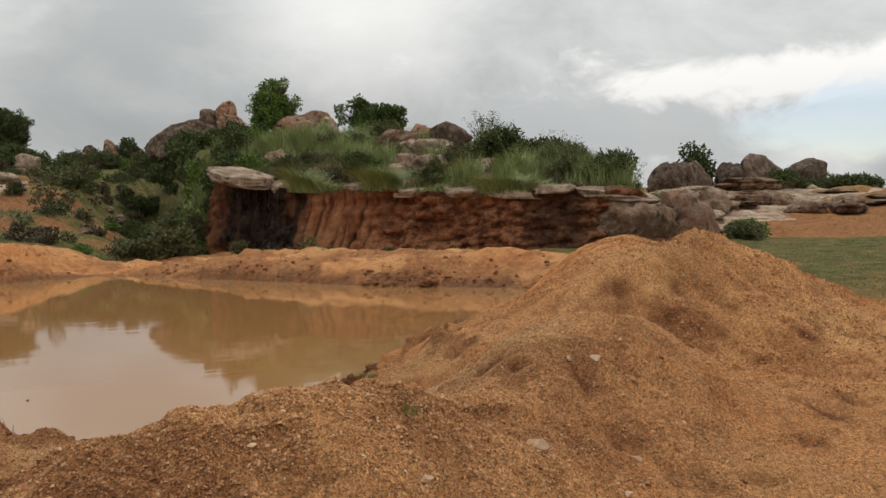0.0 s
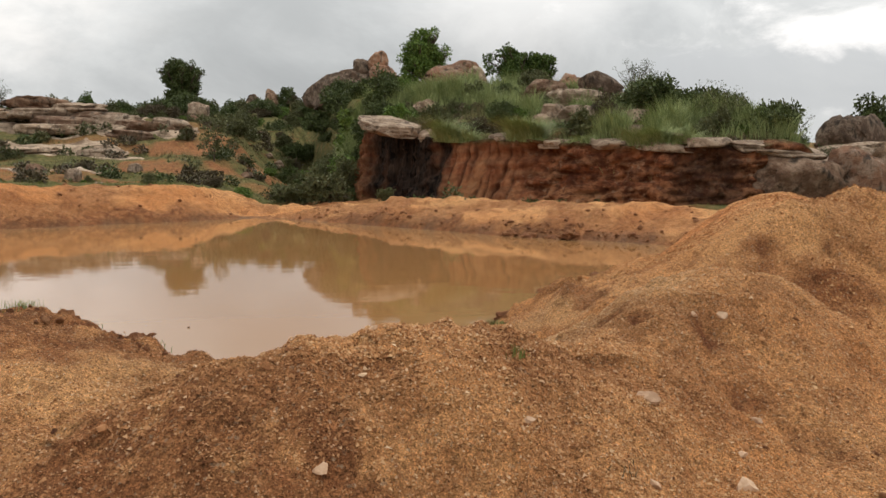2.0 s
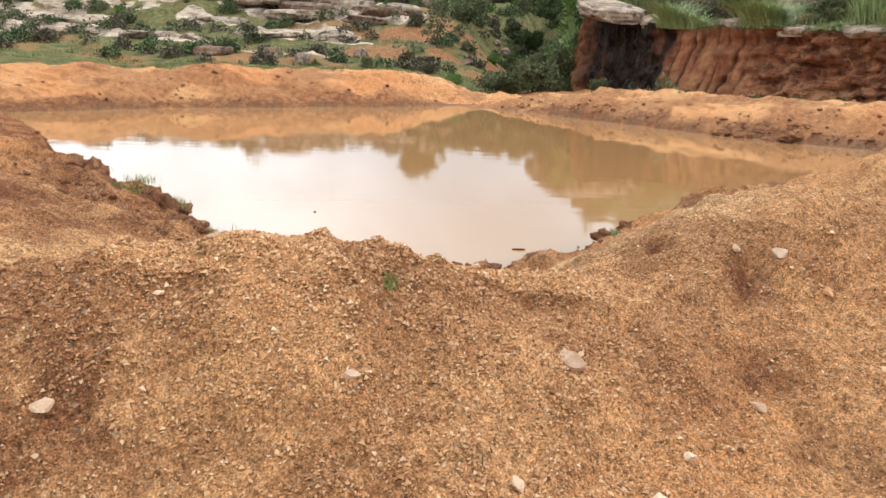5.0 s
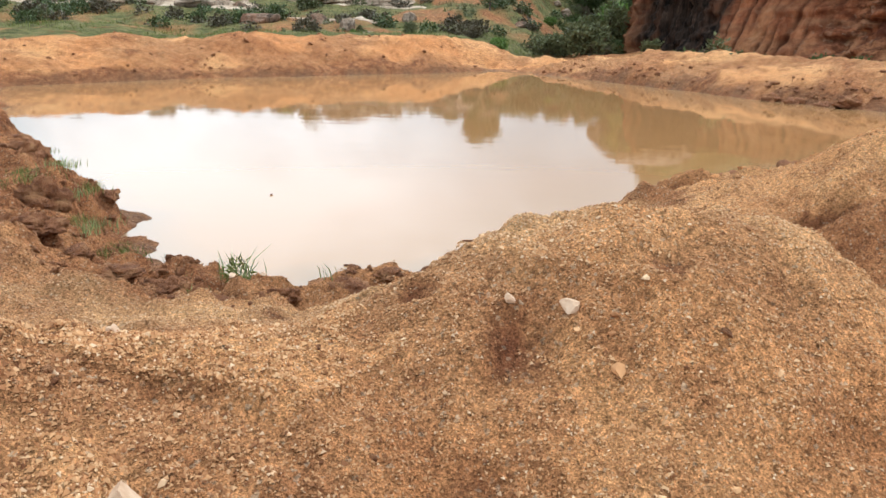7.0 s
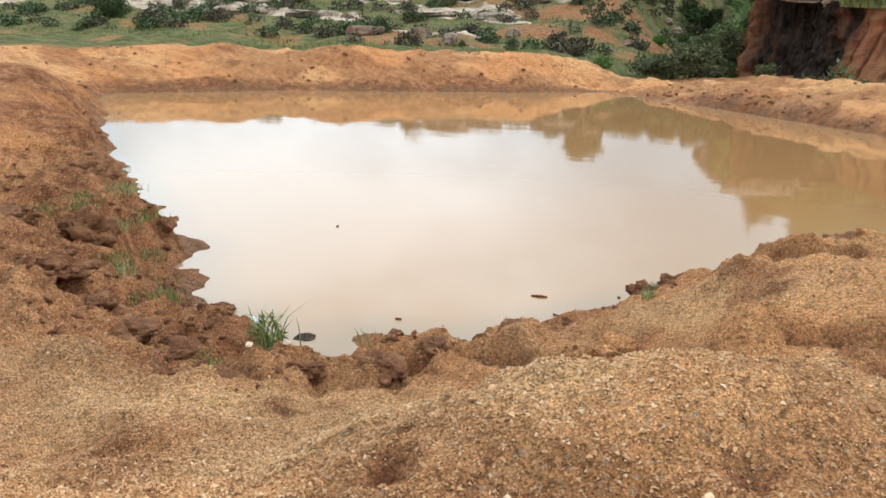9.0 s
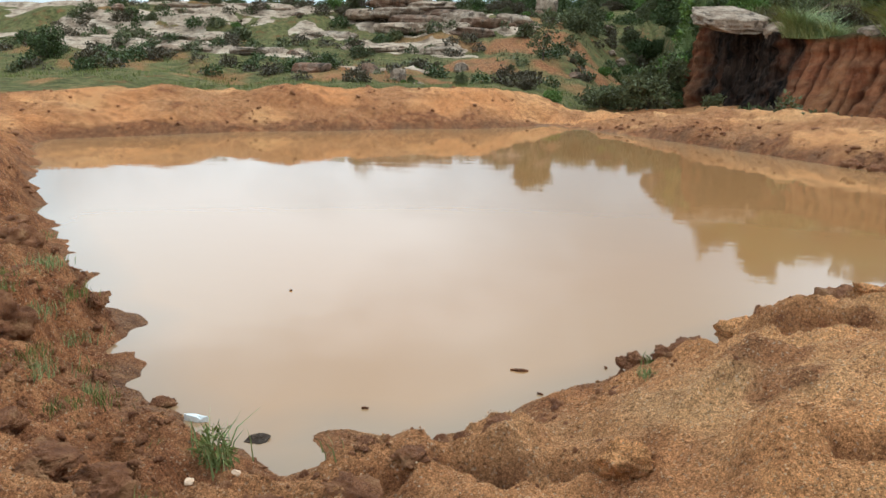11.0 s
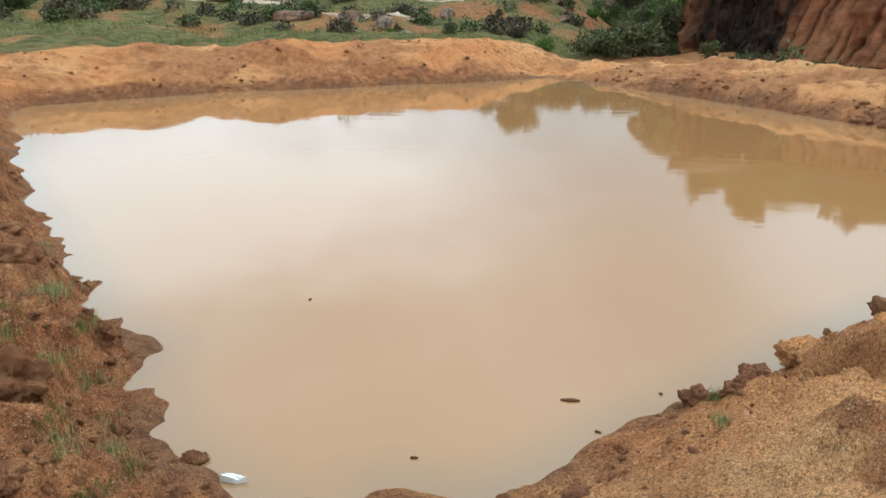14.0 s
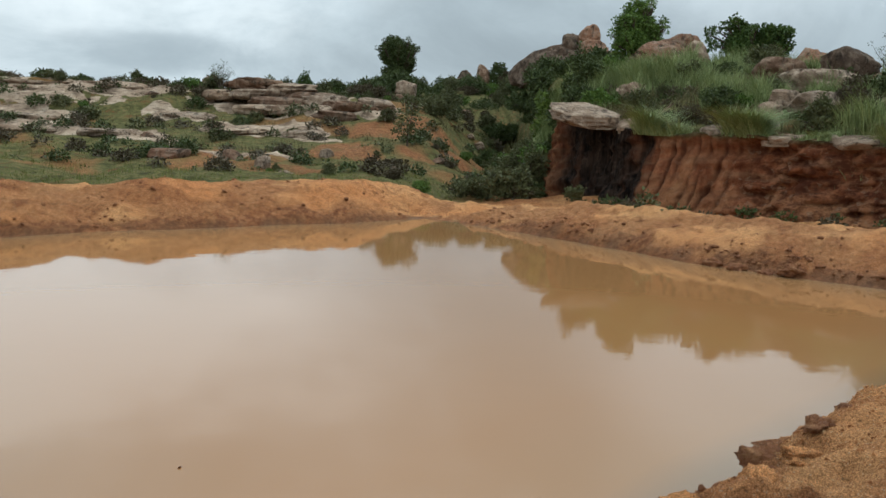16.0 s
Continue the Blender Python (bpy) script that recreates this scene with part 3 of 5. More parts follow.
# bare rock sheets and bare red soil on the far slopes: centre and half axes
SHEETS = [(-27, 20.5, 5, 1.8), (-23.5, 22.3, 4, 1.5), (-26, 16.5, 3.6, 1.6), (-22.5, 13.5, 3.8, 1.5), (-19.5, 13.6, 3.2, 1.1), (-16.6, 18.8, 2.6, 1.3),
          (-12.6, 16.9, 2.3, 1.1), (-9.2, 17.3, 1.7, .9), (-7.8, 16, 1.4, .8), (-13.5, 23, 4, 2.6), (-10.5, 23.5, 4, 2.6), (-8.5, 21.3, 4, 1.6), (-5.8, 21.3, 2.6, 1.4),
          (-33, 18, 4, 2.2), (-30, 25, 5, 2), (34, 3, 4, 3.5), (37, 1.5, 5, 1.6), (41, 7.5, 5, 3.2), (44, 5.0, 4, 1.5), (50, 12, 7, 3), (52, 8, 6, 2), (60, 13, 7, 3)]
SOILS = [(-11, 10.5, 2.8, 1.5), (-5.5, 13, 2.4, 1.7), (-4.3, 11.6, 1.8, 1.5), (-7, 18.3, 1.6, 1), (-3.6, 18.3, 2.6, 1.3), (-.8, 19.6, 1.6, 1.0), (.6, 15.5, 1.8, 1.3), (-1.6, 13.2, 1.3, .8), (2.6, 19.0, 1.0, 1.3), (-8, 7.5, 4, 1.2), (-14.5, 12.6, 1.2, .7)]


def spots(x, y, places, ragged, seed):
    """Share of ragged spots round the places given."""
    n = ragged * rough(x, y, 2.0, 4, seed)
    best = np.zeros(np.shape(x))
    for cx, cy, rx, ry in places:
        best = np.maximum(best, step(1.1, .85, np.hypot((x - cx) / rx, (y - cy) / ry) + n))
    return best


def sandy(x, y):
    """Share of pale washed grit on the level ground between the heaps."""
    places = [(.5, -29.8, 2.0, .8), (1.9, -29.0, .9, .5), (2.3, -27.5, 1.0, .6), (2.0, -30.0, 1.2, .6)]
    return np.clip(.62 * sum(np.exp(-((x - a) / rx) ** 2 - ((y - b) / ry) ** 2) for a, b, rx, ry in places) * (1 + .7 * rough(x, y, .5, 3, 107)), 0, .72)


def ledge_share(x, y):
    """Where bare rock comes through the far slope: broken bands across it."""
    band = rough(x * .55, y * 1.3, 5.0, 4, 101) + .35 * np.sin(y * .85 + .12 * x)
    strewn_bits = step(.22, .42, band) * step(9, 12, y) * step(34, 27, y) * step(-2.5, -6, x) * step(-60, -40, x)
    return np.maximum(spots(x, y, SHEETS, .45, 104), strewn_bits)


def ground_z(x, y):
    z = land(x, y) + relief(x, y)
    # worn rock steps on the far slope
    k = (z + .35 * rough(x, y, 6.0, 3, 102)) / .62
    stair = (np.floor(k) + step(.55, .95, k - np.floor(k)) - k) * .62
    on = ledge_share(x, y)
    return z + on * (stair * .95 + .16 + .10 * rough(x, y, 1.5, 4, 103))

# ---- builders ----


def mesh_of(name, verts, faces, material, smooth=True):
    me = bpy.data.meshes.new(name)
    verts, faces = np.asarray(verts, np.float32), np.asarray(faces, np.int32)
    me.vertices.add(len(verts))
    me.vertices.foreach_set("co", verts.ravel())
    k = faces.shape[1]
    me.loops.add(faces.size)
    me.loops.foreach_set("vertex_index", faces.ravel())
    me.polygons.add(len(faces))
    me.polygons.foreach_set("loop_start", np.arange(0, faces.size, k, dtype=np.int32))
    me.polygons.foreach_set("loop_total", np.full(len(faces), k, np.int32))
    me.polygons.foreach_set("use_smooth", np.full(len(faces), smooth))
    me.materials.append(material)
    me.update()
    me.validate()
    return me


def attribute(me, name, values):
    me.attributes.new(name, "FLOAT", "POINT").data.foreach_set("value", np.asarray(values, np.float32).ravel())


def under(ob, parent, label=""):
    ob.parent = parent
    return tagged(ob, label) if label else ob


def grid_faces(rows, cols):
    i = (np.arange(rows - 1)[:, None] * cols + np.arange(cols - 1)).ravel()
    return np.stack([i, i + 1, i + cols + 1, i + cols], 1)


def stops(*pieces):
    """Coordinates along an axis: (end, step) pieces from a start; a step that grows from piece to piece."""
    out = [pieces[0]]
    for end, size, grow in pieces[1:]:
        while out[-1] < end:
            out.append(min(end, out[-1] + size))
            size *= grow
    return np.array(out)


# ---- ground: one sheet to the horizon ----
back = stops(36.0, (300, 1.0, 1.25))[1:]
side = stops(40.0, (1500, 1.2, 1.18))[1:]
gx = np.r_[-side[::-1], stops(-40.0, (-34, .5, 1), (-14, .26, 1), (-6, .2, 1), (-2.6, .065, 1), (4.2, .04, 1), (7.2, .07, 1), (30, .22, 1), (60, .6, 1)), stops(60.0, (1500, 1.2, 1.2))[1:]]
gy = np.r_[-back[::-1], stops(-36.0, (-33.4, .12, 1), (-28, .04, 1), (-22, .06, 1), (-12, .13, 1), (12, .17, 1), (28, .24, 1), (40, .4, 1), (120, 1.5, 1), (2000, 3, 1.25))]
GX, GY = np.meshgrid(gx, gy)
shore_d = shore_distance(GX, GY)
cliff_d = line_distance(GX, GY, CLIFF, False)
GZ = ground_z(GX, GY)


def grass_cover(x, y, d, dc):
    """Share of turf on the ground: the field, the slopes behind the banks, the hill."""
    n = rough(x, y, 3.0, 4, 61)
    behind = step(3.6, 5.0, d + .8 * n) * step(-13, -9, y) * step(3, -1, x - .2 * y)
    gully = .5 * np.exp(-((x + 1.5) / 4.0) ** 2) * step(30, 20, y)
    bare = step(.35 - .5 * gully, .7 - .3 * gully, rough(x, y, 5.0, 4, 77)) * step(36, 24, y)
    soil = spots(x, y, SOILS, .5, 105) * (.7 + .3 * step(-.15, .15, rough(x, y, 1.1, 4, 78)))
    field = step(14.5, 17, x + .6 * n - .3 * (y + 10)) * step(.1, -.3, dc) * step(-40, -20, y)
    red = step(45.5, 47, np.hypot(x, y + 34) + 1.5 * n) * step(20, 26, x) * (1 - .45 * step(57, 62, np.hypot(x, y + 34) + 3 * n))
    return np.clip(np.maximum.reduce([behind * (1 - .5 * bare) * (1 - .85 * soil), field * (1 - .85 * red), step(-.4, .3, dc) * 1.0]), 0, 1)


turf = grass_cover(GX, GY, shore_d, cliff_d)
damp = np.exp(-(np.maximum(shore_d, 0) / (.32 - .12 * step(-16, -12, GY) + .35 * step(-16, -12, GY) * step(1, 4, GX))) ** 2) * np.clip(.5 + .6 * rough(GX, GY, .5, 3, 91), 0, 1)
ground_mesh = mesh_of("ground", np.stack([GX, GY, GZ], -1).reshape(-1, 3), grid_faces(len(gy), len(gx)), EARTH)
attribute(ground_mesh, "grass", turf)
attribute(ground_mesh, "damp", damp)
attribute(ground_mesh, "sandy", sandy(GX, GY))
# dark red where dug, and crack lines darkened in place of shade
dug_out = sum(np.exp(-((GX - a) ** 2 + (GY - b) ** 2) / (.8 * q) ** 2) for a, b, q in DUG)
attribute(ground_mesh, "dug_soil_crack_shade", np.clip(.8 * crack_share(GX, GY) + step(.25, .7, dug_out + .6 * rough(GX, GY, .22, 3, 69)) * step(.05, .5, dug_out) * .7, 0, 1))
attribute(ground_mesh, "rock", ledge_share(GX, GY))
far_red = step(45, 47, np.hypot(GX, GY + 34)) * step(90, 60, np.hypot(GX, GY + 34)) * step(20, 26, GX)
slope_soil = .7 * step(4.5, 6, shore_d) * step(-8, -3, GY) * step(8, 2, GX)
attribute(ground_mesh, "clay", np.maximum.reduce([clay_bank(GX, GY, shore_d), .8 * far_red, slope_soil, .95 * spots(GX, GY, SOILS, .5, 105)]))
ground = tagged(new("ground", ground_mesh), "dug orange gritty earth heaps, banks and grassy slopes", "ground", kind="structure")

# ---- pond ----
wx, wy = np.arange(-15, 14.01, .25), np.arange(-28.2, .6, .25)
WX, WY = np.meshgrid(wx, wy)
wet = line_distance(WX, WY, SHORE, True)
water_mesh = mesh_of("water", np.stack([WX, WY, 0 * WX], -1).reshape(-1, 3), grid_faces(len(wy), len(wx)), POND)
attribute(water_mesh, "depth", np.clip(-wet / 2.2, 0, 1))
water = tagged(new("water", water_mesh), "still muddy brown pond water mirroring the sky", "pond", kind="structure")


# ---- earth cliff: a fluted wall along its foot line ----
def along(line, spacing):
    """Points at even spacing along a line, with the outward normal (away from the hill), rounded at the corners."""
    p = np.array(line, float)
    s = np.r_[0, np.cumsum(np.hypot(*np.diff(p, axis=0).T))]
    t = np.arange(0, s[-1], spacing)
    q = np.stack([np.interp(t, s, p[:, 0]), np.interp(t, s, p[:, 1])], 1)
    for _ in range(12):
        q[1:-1] = .25 * q[:-2] + .5 * q[1:-1] + .25 * q[2:]
    g = np.gradient(q, axis=0)
    n = np.stack([g[:, 1], -g[:, 0]], 1)
    return t, q, -n / np.linalg.norm(n, axis=1, keepdims=True)


ct, cq, cn = along(CLIFF[2:-2], .08)
keep = (cq[:, 1] < 10.5) & (cq[:, 0] < 24.3)
ct, cq, cn = ct[keep], cq[keep], -cn[keep]
rows = 34
ease = step(10.5, 7.5, cq[:, 1]) * step(24.0, 21.5, cq[:, 0])
foot = land(cq[:, 0] + cn[:, 0] * .9, cq[:, 1] + cn[:, 1] * .9) - .15
inner = cq - cn * 1.1
crown = hill(inner[:, 0], inner[:, 1]) + .04
crown = foot + (crown - foot) * (.25 + .75 * ease)
crown = crown + (.16 * rough(ct, 0 * ct, 2.0, 4, 57) + .05) * step(6.5, 8.5, cq[:, 0])
cliff_verts, stain_values, talus_values, sod_values, rubble_values, groove_shade_values = [], [], [], [], [], []
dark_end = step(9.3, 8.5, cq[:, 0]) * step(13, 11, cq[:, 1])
rubbly = step(11.2, 13.4, cq[:, 0])
columns = (1 - rubbly) * (1 - dark_end)
for r in range(rows + 10):
    v = min(r / rows, 1.0)
    zz = foot + (crown - foot) * v
    phase = (ct + 1.1 * (1 - v) ** 2 * columns * (.6 + .5 * rough(ct, 0 * ct, 3.0, 2, 10))) / .74 + 1.15 * rough(ct, 0 * ct + .2 * v, 1.9, 4, 9)
    pipe = np.abs(np.sin(np.pi * phase)) ** .55
    bulk = .5 + .6 * rough(np.floor(phase) * 3.3, 0 * ct, 1.0, 1, 12)
    flute = .5 * rough(ct, 0 * ct + v * .4, 2.6, 3, 3) + (pipe - .7) * bulk * (.18 + .36 * columns + .36 * dark_end) * (1.1 - .45 * v)
    flute = flute + (.14 + .18 * rubbly + .08 * dark_end) * rough(ct * .75 + .5 * zz, zz * 1.7 - .3 * ct, .55, 4, 17) + .18 * rubbly * step(.05, .25, rough(ct * .4, zz * 2.2, .7, 3, 19)) + .25 * rough(ct, .3 * zz, 4.5, 2, 20)
    flare = (1.0 + .5 * columns) * (1 - v) ** 2.2 * (1 - .5 * dark_end) - .15 * v
    level = .80 + .10 * rough(ct, 0 * ct, 4.0, 2, 28)
    undercut = -.5 * np.exp(-((v - level) / .10) ** 2) * np.clip(.15 + 1.0 * rough(ct, 0 * ct, 2.2, 3, 29), 0, 1) - dark_end * .3 * np.exp(-((v - .6) / .3) ** 2)
    off = flare + flute * (1 - .25 * v) + undercut + .10 * rough(ct, 0 * ct, .8, 3, 56) * step(.85, 1, v)
    if r > rows:
        off = off - .2 * (r - rows)
        zz = crown + .02 * (r - rows) + .05 * rough(ct, 0 * ct + r, .8, 3, 33)
    cliff_verts.append(np.stack([cq[:, 0] + cn[:, 0] * off, cq[:, 1] + cn[:, 1] * off, zz], 1))
    sod_values.append(np.clip((v - .95) / .04 + .8 * rough(ct, 0 * ct, .9, 3, 59), 0, 1) * (v > .92))
    talus_values.append(np.clip(1.1 + .15 * columns - (3.2 - 1.2 * columns) * v + .7 * rough(ct, 0 * ct + v, 1.2, 3, 58), 0, 1))
    rubble_values.append(.3 + .7 * rubbly * np.clip(1.2 - abs(v - .5) * .9, 0, 1))
    # painted shade: strongest where the wall recedes between two flutes
    groove_shade_values.append(step(.75, .35, pipe) * (.25 + .75 * columns) * step(1.0, .85, v))
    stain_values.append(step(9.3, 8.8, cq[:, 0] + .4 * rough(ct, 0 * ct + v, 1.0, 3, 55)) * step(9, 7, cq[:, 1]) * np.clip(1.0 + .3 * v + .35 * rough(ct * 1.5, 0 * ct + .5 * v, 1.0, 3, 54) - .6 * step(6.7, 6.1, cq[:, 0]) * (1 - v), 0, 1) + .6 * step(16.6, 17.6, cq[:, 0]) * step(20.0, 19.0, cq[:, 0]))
cliff_mesh = mesh_of("cliff", np.concatenate(cliff_verts), grid_faces(rows + 10, len(ct)), CLIFF_EARTH)
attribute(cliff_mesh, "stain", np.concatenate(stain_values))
attribute(cliff_mesh, "rubble", np.concatenate(rubble_values))
attribute(cliff_mesh, "groove_shade", np.concatenate(groove_shade_values))
attribute(cliff_mesh, "sod", np.concatenate(sod_values))
attribute(cliff_mesh, "talus", np.concatenate(talus_values))
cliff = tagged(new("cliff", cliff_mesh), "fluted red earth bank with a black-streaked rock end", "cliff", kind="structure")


# ---- kinds of things ----
def rock_mesh(name, seed, size, material, detail=4, square=0.0, flat=0.0, lumps=0.28, hard=False):
    """A weathered rock: a ball pulled towards a block, with swells, a few flat breaks and a levelled base."""
    bm = bmesh.new()
    bmesh.ops.create_icosphere(bm, subdivisions=detail, radius=1.0)
    shift, chooser = Vector((seed * 7.3, seed * 3.1, seed * 1.7)), random.Random(seed)
    cuts = [(Vector((chooser.gauss(0, 1), chooser.gauss(0, 1), chooser.gauss(0, .7))).normalized(), chooser.uniform(.60, .96) * (.78 if hard else 1)) for _ in range(11)]
    for v in bm.verts:
        p = v.co.normalized()
        m = max(abs(p.x), abs(p.y), abs(p.z))
        p = p.lerp(p / m * .8, square)
        layer = noise.noise(Vector((p.x * .6, p.y * .6, p.z * 6.0)) + shift) * (2.2 if flat else 1)
        p = p * (1 + .22 * lumps * layer + lumps * noise.noise(p * 1.3 + shift) + .5 * lumps * noise.noise(p * 2.9 + shift) + .30 * lumps * noise.noise(p * 6 + shift) + .22 * lumps * noise.noise(p * 13 + shift))
        for n, far in cuts:
            over = p.dot(n) - far
            if over > 0:
                p = p - n * over * (.97 if hard else .82)
        if p.z > .55 and flat:
            p.z = .55 + (p.z - .55) * (1 - flat)
        if p.z < -.45:
            p.z = -.45 + (p.z + .45) * .3
        v.co = Vector((p.x * size[0], p.y * size[1], p.z * size[2]))
    me = bpy.data.meshes.new(name)
    bm.to_mesh(me)
    bm.free()
    me.polygons.foreach_set("use_smooth", np.full(len(me.polygons), not hard))
    me.materials.append(material)
    return me


def rock(name, label, x, y, z, size, seed, material, turn=0.0, tilt=0.0, square=0.0, flat=0.0, detail=4, group="", category="rock", lumps=.32):
    """z: the middle of the rock, or None to sink it into the ground there."""
    ob = new(name, rock_mesh(name, seed, size, material, detail, square, flat, .5 if category == "rock ledge" else lumps))
    ob.matrix_basis = pose(x, y, float(ground_z(x, y)) + .22 * size[2] if z is None else z, tilt, 0, turn)
    return tagged(ob, label, category, group)


def leaf_mesh(name, clumps, count, leaf, material, seed, long=1.6, droop=0.0):
    """Many small leaves on twigs in clumps (x, y, z, radius across, radius up)."""
    r = np.random.default_rng(seed)
    c = np.array(clumps, float)
    weight = c[:, 3] ** 2 * c[:, 4]
    which = r.choice(len(c), count, p=weight / weight.sum())
    ways = r.normal(size=(count, 3))
    ways /= np.linalg.norm(ways, axis=1, keepdims=True)
    far = r.uniform(.25, 1.08, count) ** .45
    lump = 1 + .28 * np.sin(ways[:, 0] * 5 + which * 1.7) * np.sin(ways[:, 1] * 4 + which) + .15 * r.normal(size=count)
    at = c[which, :3] + ways * (far * lump)[:, None] * np.stack([c[which, 3], c[which, 3], c[which, 4]], 1)
    u = ways + .9 * r.normal(size=(count, 3))
    u[:, 2] -= droop
    u /= np.linalg.norm(u, axis=1, keepdims=True)
    w = np.cross(u, r.normal(size=(count, 3)))
    w /= np.linalg.norm(w, axis=1, keepdims=True)
    size = leaf * r.uniform(.6, 1.3, count)[:, None]
    bend = np.cross(u, w) * size * .25
    tip, half = u * size * long, w * size * .5
    verts = np.stack([at, at + tip * .5 + half + bend, at + tip, at + tip * .5 - half + bend], 1).reshape(-1, 3)
    return mesh_of(name, verts, np.arange(count * 4).reshape(-1, 4), material, False)


def limb(bm, a, b, ra, rb, sides=7):
    """A tapered round limb from a to b."""
    a, b = Vector(a), Vector(b)
    turn = (b - a).to_track_quat("Z", "Y")
    rings = []
    for p, r in ((a, ra), (a.lerp(b, .5) + Vector((.06, -.05, 0)) * (b - a).length * .3, (ra + rb) / 2), (b, rb)):
        rings.append([bm.verts.new(p + turn @ Vector((math.cos(k * math.tau / sides) * r, math.sin(k * math.tau / sides) * r, 0))) for k in range(sides)])
    for lo, hi in zip(rings, rings[1:]):
        for k in range(sides):
            bm.faces.new((lo[k], lo[(k + 1) % sides], hi[(k + 1) % sides], hi[k]))


def part(name, bm, material, parent, label=""):
    me = bpy.data.meshes.new(name)
    bm.to_mesh(me)
    bm.free()
    me.polygons.foreach_set("use_smooth", np.full(len(me.polygons), True))
    me.materials.append(material)
    return under(new(name, me), parent, label)


def crown_of(wide, tall, middle, seed, count=12):
    """Clumps of unequal size spread over a crown's outside, with gaps between them and sprays that stick out."""
    r = random.Random(seed)
    out = [(0, 0, middle, wide * .25, tall * .24)]
    for k in range(count):
        a, e = k * 2.4 + r.uniform(-.9, .9), r.uniform(-.5, 1.0)
        q = math.sqrt(max(0, 1 - e * e))
        f = r.uniform(.42, .54)
        out.append((math.cos(a) * q * wide * f, math.sin(a) * q * wide * f, middle + e * tall * f, wide * r.uniform(.035, .075), tall * r.uniform(.035, .085)))
    for k in range(count):
        a, e = k * 2.4 + r.uniform(-.5, .5), r.uniform(-.75, 1.0)
        q = math.sqrt(max(0, 1 - e * e)) * r.uniform(.55, 1.0)
        s = r.uniform(.55, 1.1)
        out.append((math.cos(a) * q * wide * .36, math.sin(a) * q * wide * .36, middle + e * tall * .36, wide * .17 * s, tall * .15 * s))
    return out


def tree(name, label, x, y, z, clumps, leaves, leaf, material, seed, trunk=.14, group="", category="tree", crown_name="crown"):
    """Trunk and limbs that reach into every clump, and a crown of leaves. Clumps are given from the foot."""
    base = tagged(new(name), label, category, group)
    base.matrix_basis = pose(x, y, float(ground_z(x, y)) - .05 if z is None else z)
    bm = bmesh.new()
    low = min(c[2] - c[4] * .6 for c in clumps)
    fork = Vector((0, 0, max(low * .8, .15)))
    limb(bm, (0, 0, -.15), fork, trunk, trunk * .75)
    for c in clumps:
        limb(bm, fork, (c[0], c[1], c[2]), trunk * .6, trunk * .15, 5)
        for k in range(4):
            a = k * 1.7 + c[0]
            limb(bm, (c[0] * .7, c[1] * .7, fork.z + (c[2] - fork.z) * .7), (c[0] + math.cos(a) * c[3] * .8, c[1] + math.sin(a) * c[3] * .8, c[2] + c[4] * .5 * math.sin(k * 2.1)), trunk * .25, trunk * .07, 4)
    part("trunk" if category == "tree" else "stem", bm, BARK, base)
    under(new(crown_name, leaf_mesh(crown_name, clumps, leaves, leaf, material, seed)), base)
    return base


def blades(name, x, y, height, width, material, seed, lean=.45, z=None, origin=(0, 0, 0), vary=0.0):
    """Grass blades of two bent pieces each, at the given feet."""
    r = np.random.default_rng(seed)
    n = len(x)
    z = ground_z(x, y) - .02 if z is None else z
    foot = np.stack([x, y, z], 1) - np.array(origin)
    a, h = r.uniform(0, math.tau, n), height * r.uniform(.55, 1.25, n) * (1 + vary * rough(x, y, 1.3, 2, 73))
    out = np.stack([np.cos(a), np.sin(a), 0 * a], 1) * (h * lean * r.uniform(.2, 1.2, n))[:, None]
    across = np.stack([-np.sin(a + .8), np.cos(a + .8), 0 * a], 1) * (width * r.uniform(.6, 1.3, n))[:, None]
    up = np.zeros((n, 3))
    up[:, 2] = h
    verts = np.stack([foot - across, foot + across, foot + up * .6 + out * .35 - across * .7, foot + up * .6 + out * .35 + across * .7, foot + up * .97 + out], 1).reshape(-1, 3)
    k = np.arange(n)[:, None] * 5
    faces = np.concatenate([k + (0, 1, 3), k + (0, 3, 2), k + (2, 3, 4)])
    return mesh_of(name, verts, faces, material, False)


def boulder(name, label, x, y, top, wide, deep, seed, material, turn=0.0, square=.3, flat=0.0, group="", detail=4, tilt=0.0, category="boulder", thick=0.0):
    """A boulder with its top at a known height, sunk a little into the ground under it."""
    g = float(min(ground_z(x, y), ground_z(x, y - .4 * deep)))
    if thick:
        return rock(name, label, x, y, top - thick * .5, (wide / 2, deep / 2, thick * .75), seed, material, turn, tilt, square, flat, 4, group, category)
    tall = max(top - g, .25)
    up = tall * (.95 if wide > 3.2 * tall or flat else .66)
    up = max(up, .22)
    return rock(name, label, x, y, top - up * (.84 if not flat else .66), (wide / 2 * 1.15, deep / 2 * 1.1, up), seed, material, turn, tilt, square, flat, max(detail, 5 if wide > 4 else 4), group, category)


